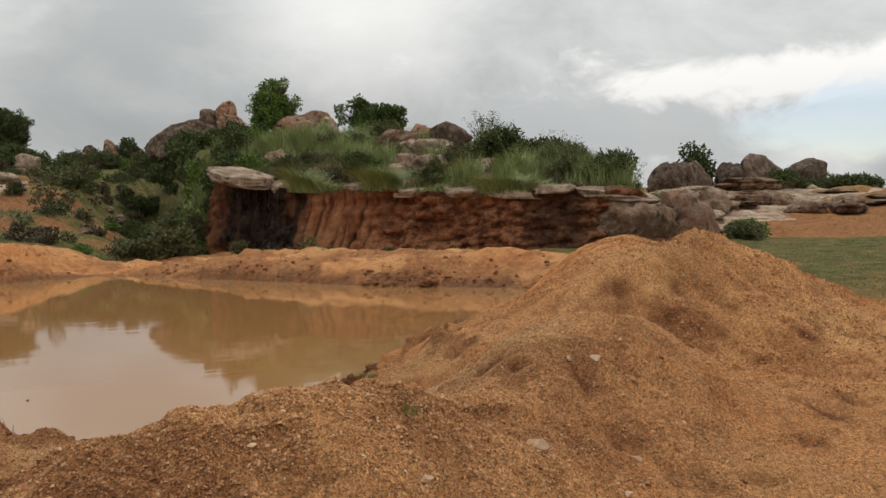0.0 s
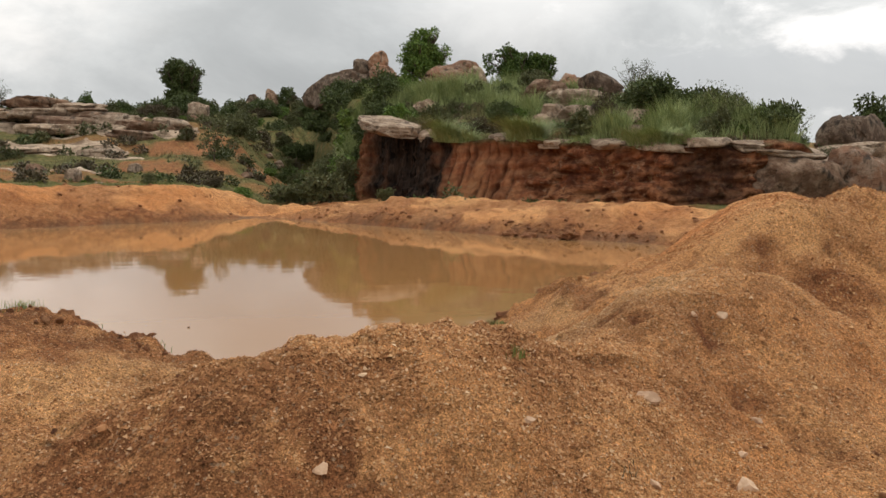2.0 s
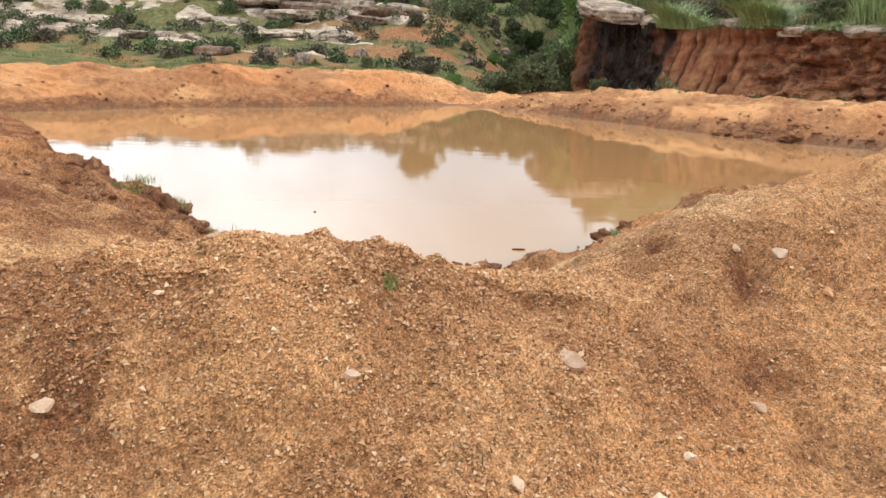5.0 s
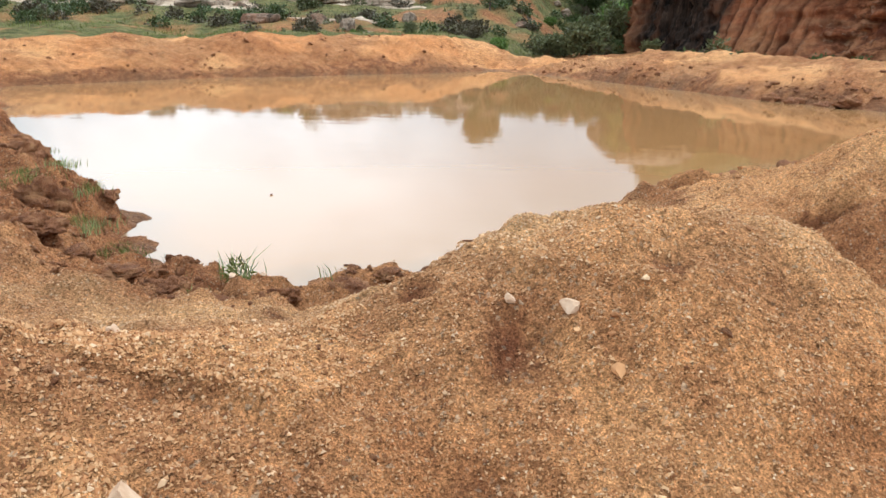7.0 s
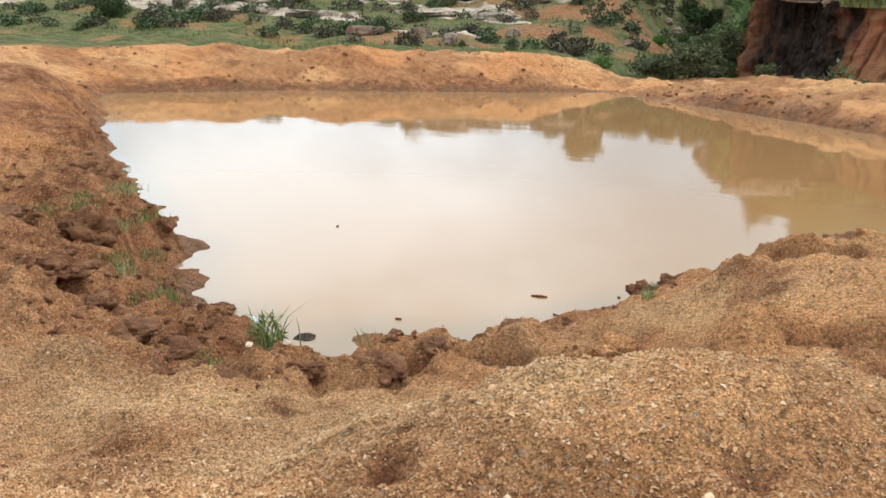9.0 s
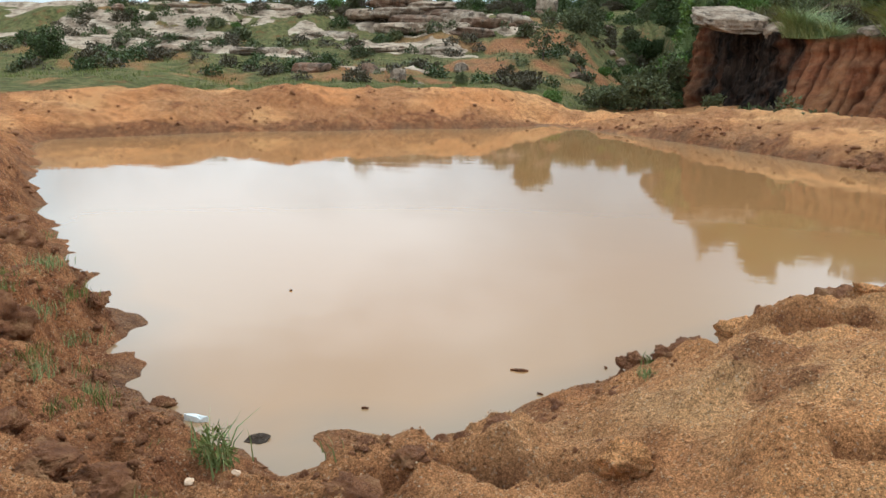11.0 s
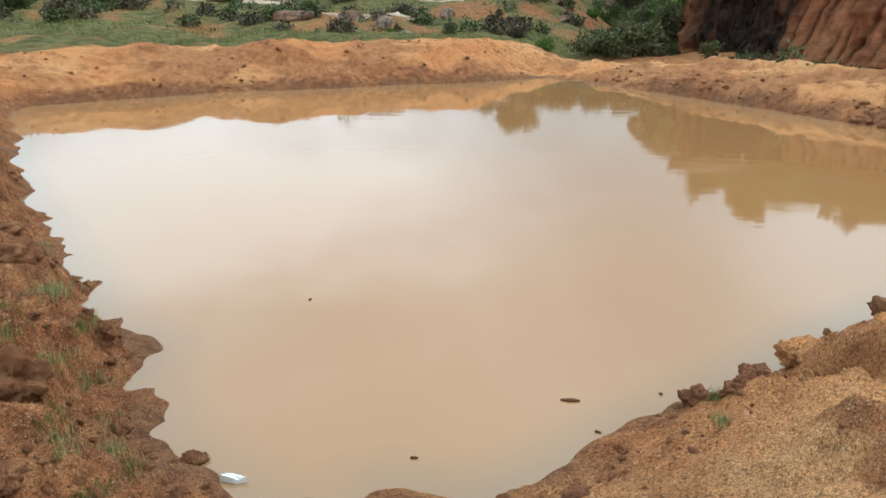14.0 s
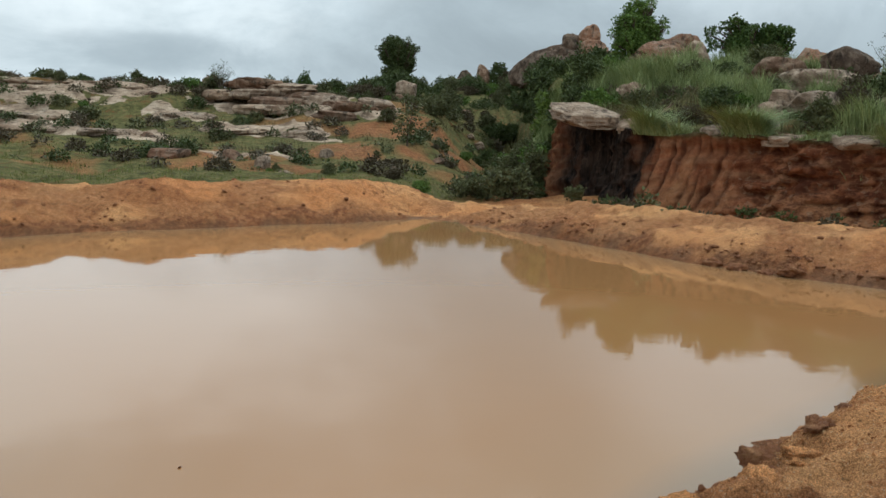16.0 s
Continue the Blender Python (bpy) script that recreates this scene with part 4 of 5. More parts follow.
# ---- hill: slabs, boulders ----
slab = "cap rocks of the cliff"
rock("rock_slab", "flat pale grey rock slab capping the dark cliff end", 7.1, 5.6, 4.38, (1.65, 2.2, .5), 3, PALE_ROCK, 10, 15, .45, .75, 5, slab, "rock slab")
boulder("rock_slab", "broken pale slab lying beside the larger one", 9.1, 4.3, 4.15, 1.9, 1.8, 5, PALE_ROCK, -25, .5, .5, slab, category="rock slab", thick=.5, tilt=14)
for n, (x, y, top, w, dp, turn, thick) in enumerate([(13.7, .9, 4.3, 1.2, 1.0, 10, .7), (14.0, 1.9, 5.0, 1.2, 1.0, 40, .8), (14.8, 2.2, 5.6, 1.3, .9, -15, .9), (15.6, 1.2, 5.4, 2.5, 1.6, 12, .9),
                                                    (18.6, .6, 5.3, 1.5, 1.1, 0, .7), (16.6, -2.6, 4.3, 1.6, 1.3, -40, .5)]):
    boulder("rock", "pale weathered rock at the grassy cliff edge", x, y, top, w, dp, 20 + n, PALE_ROCK, turn, .45, .4, "pale rocks on the hill", 3, category="rock", thick=thick)
for n, (x, y, w, dp, turn) in enumerate([(13.4, -1.4, 2.0, 1.8, -42), (15.3, -3.5, 2.8, 2.0, -46), (16.9, -4.7, 2.6, 2.2, -30), (18.6, -5.6, 3.2, 2.2, -15), (20.3, -6.2, 2.6, 2.0, -8), (11.6, .6, 1.5, 1.3, -40), (14.5, -2.3, 1.3, 1.4, 10), (17.8, -4.6, 1.8, 1.5, 30)]):
    boulder("rock_slab", "pale cracked slab jutting from the cliff's edge", x, y, float(hill(x + .5, y + .8)) + .12 + .1 * (n % 2), w * (.75 + .2 * (n % 3)), dp, 36 + n, PALE_ROCK, turn + 17 * (n % 3) - 17, .45, .6, slab, category="rock slab", thick=.42, tilt=6 + 4 * (n % 3))
boulder("boulder", "brown boulder under a pale slab in the cliff end", 21.9, -7.2, 2.9, 3.7, 2.8, 31, GRANITE, -8, .4)
boulder("rock_slab", "pale slab resting on the cliff-end boulder", 21.8, -6.4, 3.35, 4.6, 3.0, 32, PALE_ROCK, -8, .5, .7, slab, category="rock slab", thick=.45, tilt=7)
boulder("boulder", "rounded brown boulder leaning at the cliff end", 24.4, -7.4, 3.1, 2.6, 3.2, 33, RED_GRANITE, 25, .2)
for n, (x, y, top, w, dp) in enumerate(((26.6, -4.6, 3.0, 4.6, 2.6), (29.2, -3.2, 2.7, 4.2, 2.4), (31.6, -1.4, 2.5, 3.6, 2.2))):
    boulder("rock_slab", "pale sloping rock sheet running down to the field", x, y, top, w, dp, 34 + 200 * n, PALE_ROCK, 18, .4, .6, slab, category="rock slab", thick=.6, tilt=9)
boulder("rock_dome", "huge brown granite dome on the hill", 12.6, 51.5, 12.5, 12.6, 10.0, 41, DARK_GRANITE, 0, .1, detail=5, category="rock dome")
peak = "boulders on the dome"
boulder("boulder", "reddish boulder on top of the dome", 13.6, 49.4, 14.4, 2.7, 2.4, 42, RED_GRANITE, 20, .3, group=peak, thick=1.9)
boulder("boulder", "reddish boulder beside the top one", 11.9, 49.2, 13.5, 2.3, 2.2, 43, DARK_GRANITE, -30, .45, group=peak, thick=1.9)
boulder("boulder", "small reddish boulder on the dome", 14.0, 48.4, 12.9, 3.6, 2.2, 44, RED_GRANITE, 10, .4, group=peak, thick=1.4)
blocks = "split blocks on the hilltop"
boulder("boulder", "broad split reddish-brown block", 15.4, 25.0, 10.1, 4.6, 3.4, 51, RED_GRANITE, 8, .6, group=blocks)
boulder("boulder", "flat pale block behind the split block", 17.0, 27.8, 10.9, 3.6, 2.4, 52, RED_GRANITE, -6, .6, group=blocks)
boulder("boulder", "upright pale block beside the split block", 17.7, 25.2, 10.3, 1.7, 1.6, 53, PALE_ROCK, 12, .5, group=blocks)
boulder("boulder", "rounded brown boulder on the hilltop", 22.3, 17.5, 8.9, 2.6, 2.3, 54, RED_GRANITE, 0, .1, group=blocks)
boulder("boulder", "low dark rounded boulder on the hilltop", 20.2, 8.2, 8.0, 2.7, 2.0, 55, DARK_GRANITE, 20, .15, group=blocks)
boulder("boulder", "brown boulder half hidden in grass", 18.2, 12.0, 7.9, 2.8, 2.0, 56, GRANITE, -15, .2, group=blocks)
boulder("boulder", "pale ledge under the low boulder", 18.6, 7.0, 6.9, 3.6, 2.0, 57, PALE_ROCK, 10, .4, .5, group=blocks)
boulder("boulder", "grey boulder in grass near the slab", 10.5, 11.5, 6.3, 1.6, 1.4, 59, PALE_ROCK, 30, .3, group=blocks)

# ---- far right: boulders on a low rise beyond the field ----
rise = "boulders on the far rise"
boulder("boulder", "tall brown boulder with a square top", 62.9, 18.0, 7.5, 4.6, 3.4, 61, DARK_GRANITE, 0, .35, .3, rise, thick=3.0)
boulder("boulder", "large rounded brown boulder", 56.8, 18.0, 7.15, 6.2, 4.2, 62, DARK_GRANITE, 10, .1, 0, rise, thick=3.1)
boulder("boulder", "dark boulder leaning on the rounded one", 53.6, 18.6, 6.8, 3.8, 3.0, 63, DARK_GRANITE, 40, .2, 0, rise, thick=2.8)
boulder("boulder", "low dark boulder of the far group", 48.6, 18.0, 6.6, 4.4, 3.0, 64, DARK_GRANITE, 10, .1, 0, rise, thick=2.3)
boulder("boulder", "dark overhanging boulder of the far group", 45.9, 18.0, 6.4, 4.6, 3.0, 65, DARK_GRANITE, -10, .2, 0, rise, thick=2.2)
for n, (x, y, top, w, dp) in enumerate([(37.5, 6.0, 4.2, 5.5, 5.0), (42.0, 7.0, 3.4, 4.5, 4.0), (53.0, 14.0, 5.6, 8.0, 4.5), (48.5, 9.5, 4.2, 6.5, 3.5), (44.5, 2.3, 3.2, 3.2, 2.4), (47.5, 1.8, 3.6, 3.4, 2.4), (50.8, 1.6, 3.4, 3.6, 2.4), (54.5, 4.0, 3.9, 4.5, 2.6), (60.0, 11.0, 4.8, 4.5, 3.0), (56.5, 10.0, 4.5, 4.0, 3.0), (64.0, 13.0, 5.4, 3.6, 3.0), (44.5, 12.0, 4.2, 6.0, 4.0), (33.0, 3.5, 3.7, 4.6, 4.0)]):
    boulder("rock_ledge", "broad worn brown rock ledge", x, y, top, w, dp, 70 + n, PALE_ROCK if n in (0, 12) else GRANITE, 12 * n - 30, .3, .5, "ledges below the far boulders", category="rock ledge")

# ---- left: ledges that climb the far slope ----
for n, (x, y, top, w, dp, m) in enumerate([(-13.4, 23.4, 6.55, 4.6, 3.4, 0), (-11.0, 23.2, 6.35, 4.0, 3.0, 1), (-12.6, 22.2, 5.9, 5.0, 2.6, 1), (-9.6, 22.4, 5.8, 4.4, 2.4, 0), (-11.4, 21.2, 5.35, 4.6, 2.2, 0), (-8.0, 21.4, 5.5, 4.2, 2.2, 1), (-9.4, 20.3, 4.8, 4.4, 1.8, 1), (-6.4, 21.0, 5.2, 3.6, 2.0, 0), (-12.4, 20.2, 4.75, 3.6, 1.8, 1), (-7.2, 19.8, 4.5, 3.4, 1.6, 0), (-4.8, 21.8, 5.4, 3.0, 2.0, 1), (-15.6, 22.6, 5.8, 2.8, 2.2, 1), (-24.0, 24.5, 6.2, 6.0, 4.0, 1), (-29.0, 22.5, 6.0, 6.0, 3.4, 1)]):
    boulder("rock_ledge", "layered brown rock ledge on the far slope" if not m else "pale bare rock ledge on the far slope", x, y, top, w, dp, 90 + n, (GRANITE, PALE_ROCK)[m], (13 * n) % 30 - 15, .35, .55, "ledges of the far slope", category="rock ledge", thick=.8, tilt=(7 * n) % 9 - 3)
for n, (x, y, top, w, dp) in enumerate([(-12.6, 16.4, 3.25, 4.2, 2.4), (-16.4, 18.4, 4.1, 3.6, 2.2), (-8.7, 16.8, 3.2, 2.8, 1.8), (-22.8, 13.0, 3.05, 5.6, 2.6), (-19.2, 13.2, 2.95, 4.6, 2.2), (-26.2, 16.2, 3.7, 5.0, 2.8), (-17.6, 17.4, 3.6, 2.4, 1.6)]):
    boulder("rock_ledge", "low pale rock sheet in the turf", x, y, top, w, dp, 110 + n, PALE_ROCK, (23 * n) % 40 - 20, .4, .6, "pale rock sheets", category="rock ledge", thick=.5, tilt=6)
boulder("boulder", "pinkish rounded boulder on the bank", -13.7, 8.2, 2.1, 2.1, 1.3, 131, RED_GRANITE, 5, .2, .3)
boulder("boulder", "small pale boulder on the bank", -8.6, 7.6, 1.9, .85, .7, 132, PALE_ROCK, 15, .3, .3)
boulder("boulder", "grey boulder far up the slope", 4.0, 80.0, 12.6, 2.8, 2.4, 133, GRANITE, 0, .2, thick=2.6)
boulder("boulder", "dark low boulder far up the slope", 1.2, 80.0, 12.0, 2.8, 2.4, 134, DARK_GRANITE, 0, .2, thick=2.4)
for n, (x, y, top) in enumerate([(-3.5, 34.0, 7.4), (2.0, 44.0, 8.6), (-20.5, 36.0, 7.6), (-4.5, 52.0, 9.0), (0.5, 62.0, 9.8), (-1.0, 30.0, 6.0)]):
    boulder("boulder", "pale boulder among the scrub", x, y, top, 1.9, 1.6, 140 + n, PALE_ROCK, 40 * n, .3, 0, "boulders in the scrub", 3)

# loose rocks over the slopes
loose = [boulder("rock", "pale loose rock on the slope", -6.0, 11.0, 2.2, .9, .7, 151, PALE_ROCK, 0, .4, 0, "loose rocks on the slopes", 3, category="rock", thick=.5),
         boulder("rock", "brown loose rock on the slope", -17.0, 13.5, 2.7, 1.1, .8, 152, GRANITE, 0, .4, 0, "loose rocks on the slopes", 3, category="rock", thick=.55)]
pick = random.Random(5)
count = 0
while count < 46:
    x, y = (pick.uniform(-34, 4), pick.uniform(5, 34)) if count < 24 else (pick.uniform(8, 30), pick.uniform(-6, 24))
    dc = float(line_distance(x, y, CLIFF, False))
    if dc < -1 or dc > 1.2:
        count += 1
        copy_thing(loose[pick.random() < .4], pose(x, y, float(ground_z(x, y)) + .02, pick.uniform(-10, 10), pick.uniform(-10, 10), pick.uniform(0, 360)) @ Matrix.Diagonal((1, 1, pick.uniform(.45, .8), 1)) @ Matrix.Scale(pick.uniform(.4, 1.5), 4))

# ---- trees ----
tree("tree", "dense dark green tree on the skyline", -8.7, 87.0, 10.2, crown_of(6.4, 5.4, 5.0, 1, 18) + crown_of(5.4, 2.8, 2.4, 2, 8), 22000, .20, LEAF_DARK, 201, .25)
tree("tree", "round bright green tree among boulders", 15.4, 34.5, None, crown_of(4.7, 5.0, 3.0, 3, 22) + crown_of(3.6, 4.0, 2.9, 9, 10), 17000, .14, LEAF_MID, 202, .16)
tree("tree", "broad low dark tree with ragged sprays on the hilltop", 20.2, 22.0, None, [(c[0] - .7, *c[1:]) for c in crown_of(3.4, 2.9, 1.7, 4, 13)] + [(c[0] + 1.5, *c[1:]) for c in crown_of(2.7, 2.4, 1.6, 5, 10)] + [(.6, 0, 1.3, .9, .7), (-2.7, 0, 2.0, .32, .4), (-2.4, 0, 1.3, .35, .3)], 11000, .14, LEAF_TREE, 203, .12)
tree("tree", "small dark tree far up the slope", 5.9, 80.0, None, [(0, 0, 3.0, 1.2, .9), (.2, 0, 4.0, .8, .6), (-.5, 0, 2.1, 1.0, .7)], 1600, .22, LEAF_DARK, 204, .1)
tree("tree", "pointed dark tree behind the ledges", -13.3, 40.0, None, [(0, 0, 1.0, .8, .6), (0, 0, 1.6, .55, .45), (.1, 0, 2.1, .3, .4)], 1500, .12, LEAF_TREE, 205, .09)
tree("tree", "tall yellow-green sapling on the ravine side", 6.6, 20.0, None, [(0, 0, 1.1, .6, .8), (.2, 0, 2.1, .5, .7), (-.2, 0, 2.9, .35, .5)], 1300, .16, LEAF_LIGHT, 206, .05)
tree("tree", "thin half-bare tree in the gully", -1.9, 14.0, None, [(0, 0, 1.6, .7, .7), (.3, 0, 2.3, .5, .5), (-.3, 0, 1.0, .6, .5)], 520, .12, LEAF_OLIVE, 207, .06)


# stretches of the hill where rock lies open
OPEN = [(15.3, 22.0, 2.8, 3.0), (21.6, 14.5, 2.2, 3.0), (19.0, 6.2, 2.4, 1.6), (14.6, .9, 1.7, 1.2), (8.2, 4.6, 1.6, 1.6), (20.2, 6.8, 1.4, 1.4)]

# ---- bushes ----
def bush(label, x, y, wide, tall, material, seed, leaf=.11, count=1500, group="", z=None):
    r = random.Random(seed)
    clumps = [(0, 0, tall * .38, wide * .26, tall * .34)]
    for k in range(11):
        a, q = k * 2.4 + r.uniform(-.4, .4), r.uniform(.12, .42)
        clumps.append((math.cos(a) * wide * q, math.sin(a) * wide * q, tall * r.uniform(.18, .85) * (1.1 - q), wide * r.uniform(.09, .17), tall * r.uniform(.10, .22)))
    return tree("bush", label, x, y, z, clumps, count, leaf, material, seed, .03 + .012 * wide, group, "bush", "foliage")


bush("large dark bush beside the round tree", 8.6, 16.0, 2.9, 3.4, LEAF_DARK, 301, .12, 3200)
bush("dense dark bush filling the ravine mouth", 3.4, 5.2, 3.0, 1.9, LEAF_OLIVE, 302, .10, 3600)
bush("grey-green bush in the ravine mouth", 1.6, 6.0, 2.3, 1.2, LEAF_OLIVE, 303, .09, 2200)
bush("tall bush climbing the cliff's flank", 4.9, 8.6, 2.2, 3.0, LEAF_OLIVE, 304, .10, 3200)
bush("bush on the cliff's flank", 5.4, 11.5, 2.2, 2.8, LEAF_MID, 305, .11, 2600)
bush("dark bush over the slab", 6.3, 13.5, 2.0, 2.2, LEAF_DARK, 306, .11, 2000)
bush("olive bush at the foot of the dark rock", 6.4, 3.3, 1.1, .9, LEAF_OLIVE, 307, .08, 900)
bush("rounded dark bush on the slope beyond the bank", -29.0, 7.5, 2.5, 2.0, LEAF_DARK, 317, .09, 2800)
bush("scrubby bush in the gully", -.6, 22.0, 2.6, 2.0, LEAF_OLIVE, 308, .12, 1800)
bush("dark bush on the far rise behind boulders", 50.6, 19.6, 5.0, 4.6, LEAF_DARK, 309, .2, 3600)
bush("small green tree-like bush on the far rise", 80.0, 30.0, 5.0, 3.2, LEAF_MID, 310, .22, 2400)
bush("dark thorny bush on the hill", 21.3, -2.3, 2.2, 1.8, LEAF_OLIVE, 311, .08, 2200)
bush("dark bush on the grassy hill", 23.4, -1.2, 2.6, 1.7, LEAF_DARK, 312, .08, 2200)
bush("wide dark bush on the hill's crest", 24.1, 5.5, 2.8, 1.7, LEAF_OLIVE, 313, .09, 2000)
bush("dark bush at the cliff edge", 12.6, 1.5, 1.7, 1.0, LEAF_OLIVE, 314, .07, 1400)
for n, (x, y, w, h, m) in enumerate([(7.4, 24.0, 3.0, 2.6, 0), (9.4, 21.5, 2.6, 2.2, 1), (10.8, 19.0, 2.4, 1.9, 2), (4.4, 12.5, 2.4, 2.4, 1), (4.3, 15.5, 2.6, 2.2, 0), (5.4, 18.5, 2.8, 2.5, 0), (6.2, 25.0, 3.0, 2.4, 1), (3.6, 20.5, 2.4, 1.8, 2), (12.4, 30.0, 3.2, 2.2, 0), (18.8, 15.5, 2.4, 1.7, 1), (13.4, 12.0, 2.2, 1.5, 1), (8.0, 9.0, 1.8, 1.2, 2)]):
    bush(("thick dark bush on the hill", "olive scrub bush on the hill", "leafy green bush on the hill")[m], x, y, w, h, (LEAF_DARK, LEAF_OLIVE, LEAF_MID)[m], 340 + n, .11, 2200, "bushes on the hill")
proto = [bush("low dark scrub bush on the slope", -9.6, 35.0, 3.4, 2.3, LEAF_DARK, 320, 0.135, 2800, "scrub bushes"),
         bush("low olive scrub bush on the slope", -16.6, 24.3, 1.9, 1.7, LEAF_OLIVE, 321, 0.101, 2000, "scrub bushes"),
         bush("low green scrub bush on the slope", -18.4, 24.6, 1.8, 1.3, LEAF_MID, 322, 0.101, 1700, "scrub bushes"),
         bush("rounded dark scrub bush on the skyline", -24.4, 31.0, 1.7, .8, LEAF_DARK, 323, 0.115, 1900, "scrub bushes"),
         bush("brown half-dry scrub bush on the slope", -6.5, 27.0, 2.0, 1.3, LEAF_DRY, 324, 0.095, 1600, "scrub bushes")]
spread = random.Random(11)
placed = [(-31.8, 31.0, 3, .5), (-33.0, 33.0, 0, .4), (-12.4, 26.5, 3, .8), (-10.5, 33.0, 1, 1.1), (-7.6, 36.5, 0, .8), (-26.5, 35.0, 1, .8)]
while len(placed) < 138:
    y = spread.uniform(9, 92) if len(placed) < 85 else spread.uniform(3, 30)
    x = spread.uniform(-34, 8) if len(placed) < 85 else spread.uniform(-8, 6)
    if len(placed) >= 110:
        x, y = spread.uniform(-17, 4), spread.uniform(23, 44)
    if float(line_distance(x, y, CLIFF, False)) < -.8 or (y > 40 and float(line_distance(x, y, CLIFF, False)) > 0):
        kind = spread.choice((0, 1, 1, 2, 3, 4, 4))
        placed.append((x, y, {0: 4, 3: 1}.get(kind, kind) if y < 27 else kind, spread.uniform(.35, 1.0) * (.58 if y < 25 else .5 if x < -16 else 1.15)))
for x, y, kind, big in placed:
    copy_thing(proto[kind], pose(x, y, float(ground_z(x, y)) - .05, 0, 0, spread.uniform(0, 360)) @ Matrix.Scale(big, 4))
for x, y in ((7.5, 44.0), (9.5, 44.5), (11.5, 44.0), (14.0, 44.0), (8.5, 40.0)):
    copy_thing(proto[0], pose(x, y, float(ground_z(x, y)) - .1, 0, 0, 50 * x) @ Matrix.Scale(1.35, 4))
for n, (x, y) in enumerate(((25.2, -3.6), (23.8, -3.0), (22.4, -1.0), (25.0, .8), (23.2, 1.8), (26.6, 2.2), (21.4, 2.6), (22.2, 4.4), (19.8, 1.6), (24.6, -.6), (26.2, -3.0), (18.2, 3.2))):
    copy_thing(proto[(0, 1, 1, 4)[n % 4]], pose(x, y, float(ground_z(x, y)) - .05, 0, 0, 70 * n) @ Matrix.Scale((.75, 1.05, .9)[n % 3], 4))
for n, (x, y) in enumerate(((20.4, -3.6), (18.4, -2.2), (22.6, -4.4), (24.4, -4.8), (16.8, -.6), (17.4, 1.4), (20.6, -.6), (19.2, -4.2), (15.0, -1.0), (11.2, 3.4), (13.0, 4.6), (9.6, 6.4))):
    copy_thing(proto[(1, 4, 0, 1)[n % 4]], pose(x, y, float(ground_z(x, y)) - .05, 0, 0, 110 * n) @ Matrix.Scale((.8, .65, .95)[n % 3], 4))
bush("olive bush below the rock sheets", 29.6, -6.0, 3.0, 1.3, LEAF_OLIVE, 315, .08, 2600)
bush("low green bush at the field's edge", 31.5, -4.6, 2.2, 1.0, LEAF_MID, 316, .09, 1500)
for n in range(20):
    x, y = spread.uniform(-9, 7), spread.uniform(36, 66)
    copy_thing(proto[(0, 1, 0, 2, 4)[n % 5]], pose(x, y, float(ground_z(x, y)) - .05, 0, 0, 77 * n) @ Matrix.Scale(spread.uniform(.8, 1.4), 4))
flank = 0
while flank < 24:
    y = spread.uniform(8, 48)
    x = spread.uniform(2, 9)
    dc = float(line_distance(x, y, CLIFF, False))
    if -1.2 < dc < 3.2:
        flank += 1
        copy_thing(proto[spread.choice((0, 0, 1, 2, 4))], pose(x, y, float(ground_z(x, y)) - .1, 0, 0, spread.uniform(0, 360)) @ Matrix.Scale(spread.uniform(.5, 1.0), 4))
edge = 0
while edge < 24:
    x, y = (spread.uniform(26, 48), spread.uniform(-5, 20)) if edge < 10 else (spread.uniform(40, 68), spread.uniform(9, 24))
    if edge >= 10 or -6 < float(line_distance(x, y, CLIFF, False)) < 5:
        edge += 1
        copy_thing(proto[spread.choice((0, 1, 0, 4))], pose(x, y, float(ground_z(x, y)) - .05, 0, 0, spread.uniform(0, 360)) @ Matrix.Scale(spread.uniform(.4, .8) * (1.5 if edge > 10 else 1), 4))
hill_bushes = 0
while hill_bushes < 28:
    x, y = spread.uniform(7, 34), spread.uniform(-6, 30)
    dc = float(line_distance(x, y, CLIFF, False))
    if dc > 1.5 and float(spots(x, y, OPEN, .4, 106)) < .3:
        hill_bushes += 1
        copy_thing(proto[spread.choice((0, 1, 1, 1, 2, 3, 4))], pose(x, y, float(ground_z(x, y)) - .05, 0, 0, spread.uniform(0, 360)) @ Matrix.Scale(spread.uniform(.3, .8), 4))



# ---- bare shrubs on the hill's skyline ----
def bare_shrub(label, x, y, tall, seed):
    base = tagged(new("shrub"), label, "shrub", "thin shrubs on the skyline")
    base.matrix_basis = pose(x, y, float(ground_z(x, y)) - .05)
    r, bm = random.Random(seed), bmesh.new()
    tips = []
    for k in range(14):
        a, out, up = k * .7 + r.uniform(-.3, .3), r.uniform(.1, .42) * tall, r.uniform(.6, 1.0) * tall
        mid = (math.cos(a) * out * .4, math.sin(a) * out * .4, up * .5)
        end = (math.cos(a) * out, math.sin(a) * out, up)
        limb(bm, (0, 0, 0), mid, .035, .022, 5), limb(bm, mid, end, .022, .007, 4)
        for j in range(5):
            q = Vector(mid).lerp(Vector(end), r.uniform(0, 1))
            e = q + Vector((r.uniform(-.3, .3), r.uniform(-.3, .3), r.uniform(.05, .4))) * tall * .5
            limb(bm, q, e, .012, .004, 3)
            tips.append((*e, .16, .14))
    part("branches", bm, BARK, base)
    under(new("foliage", leaf_mesh("foliage", tips, 650, .05, LEAF_DARK, seed)), base)
    return base


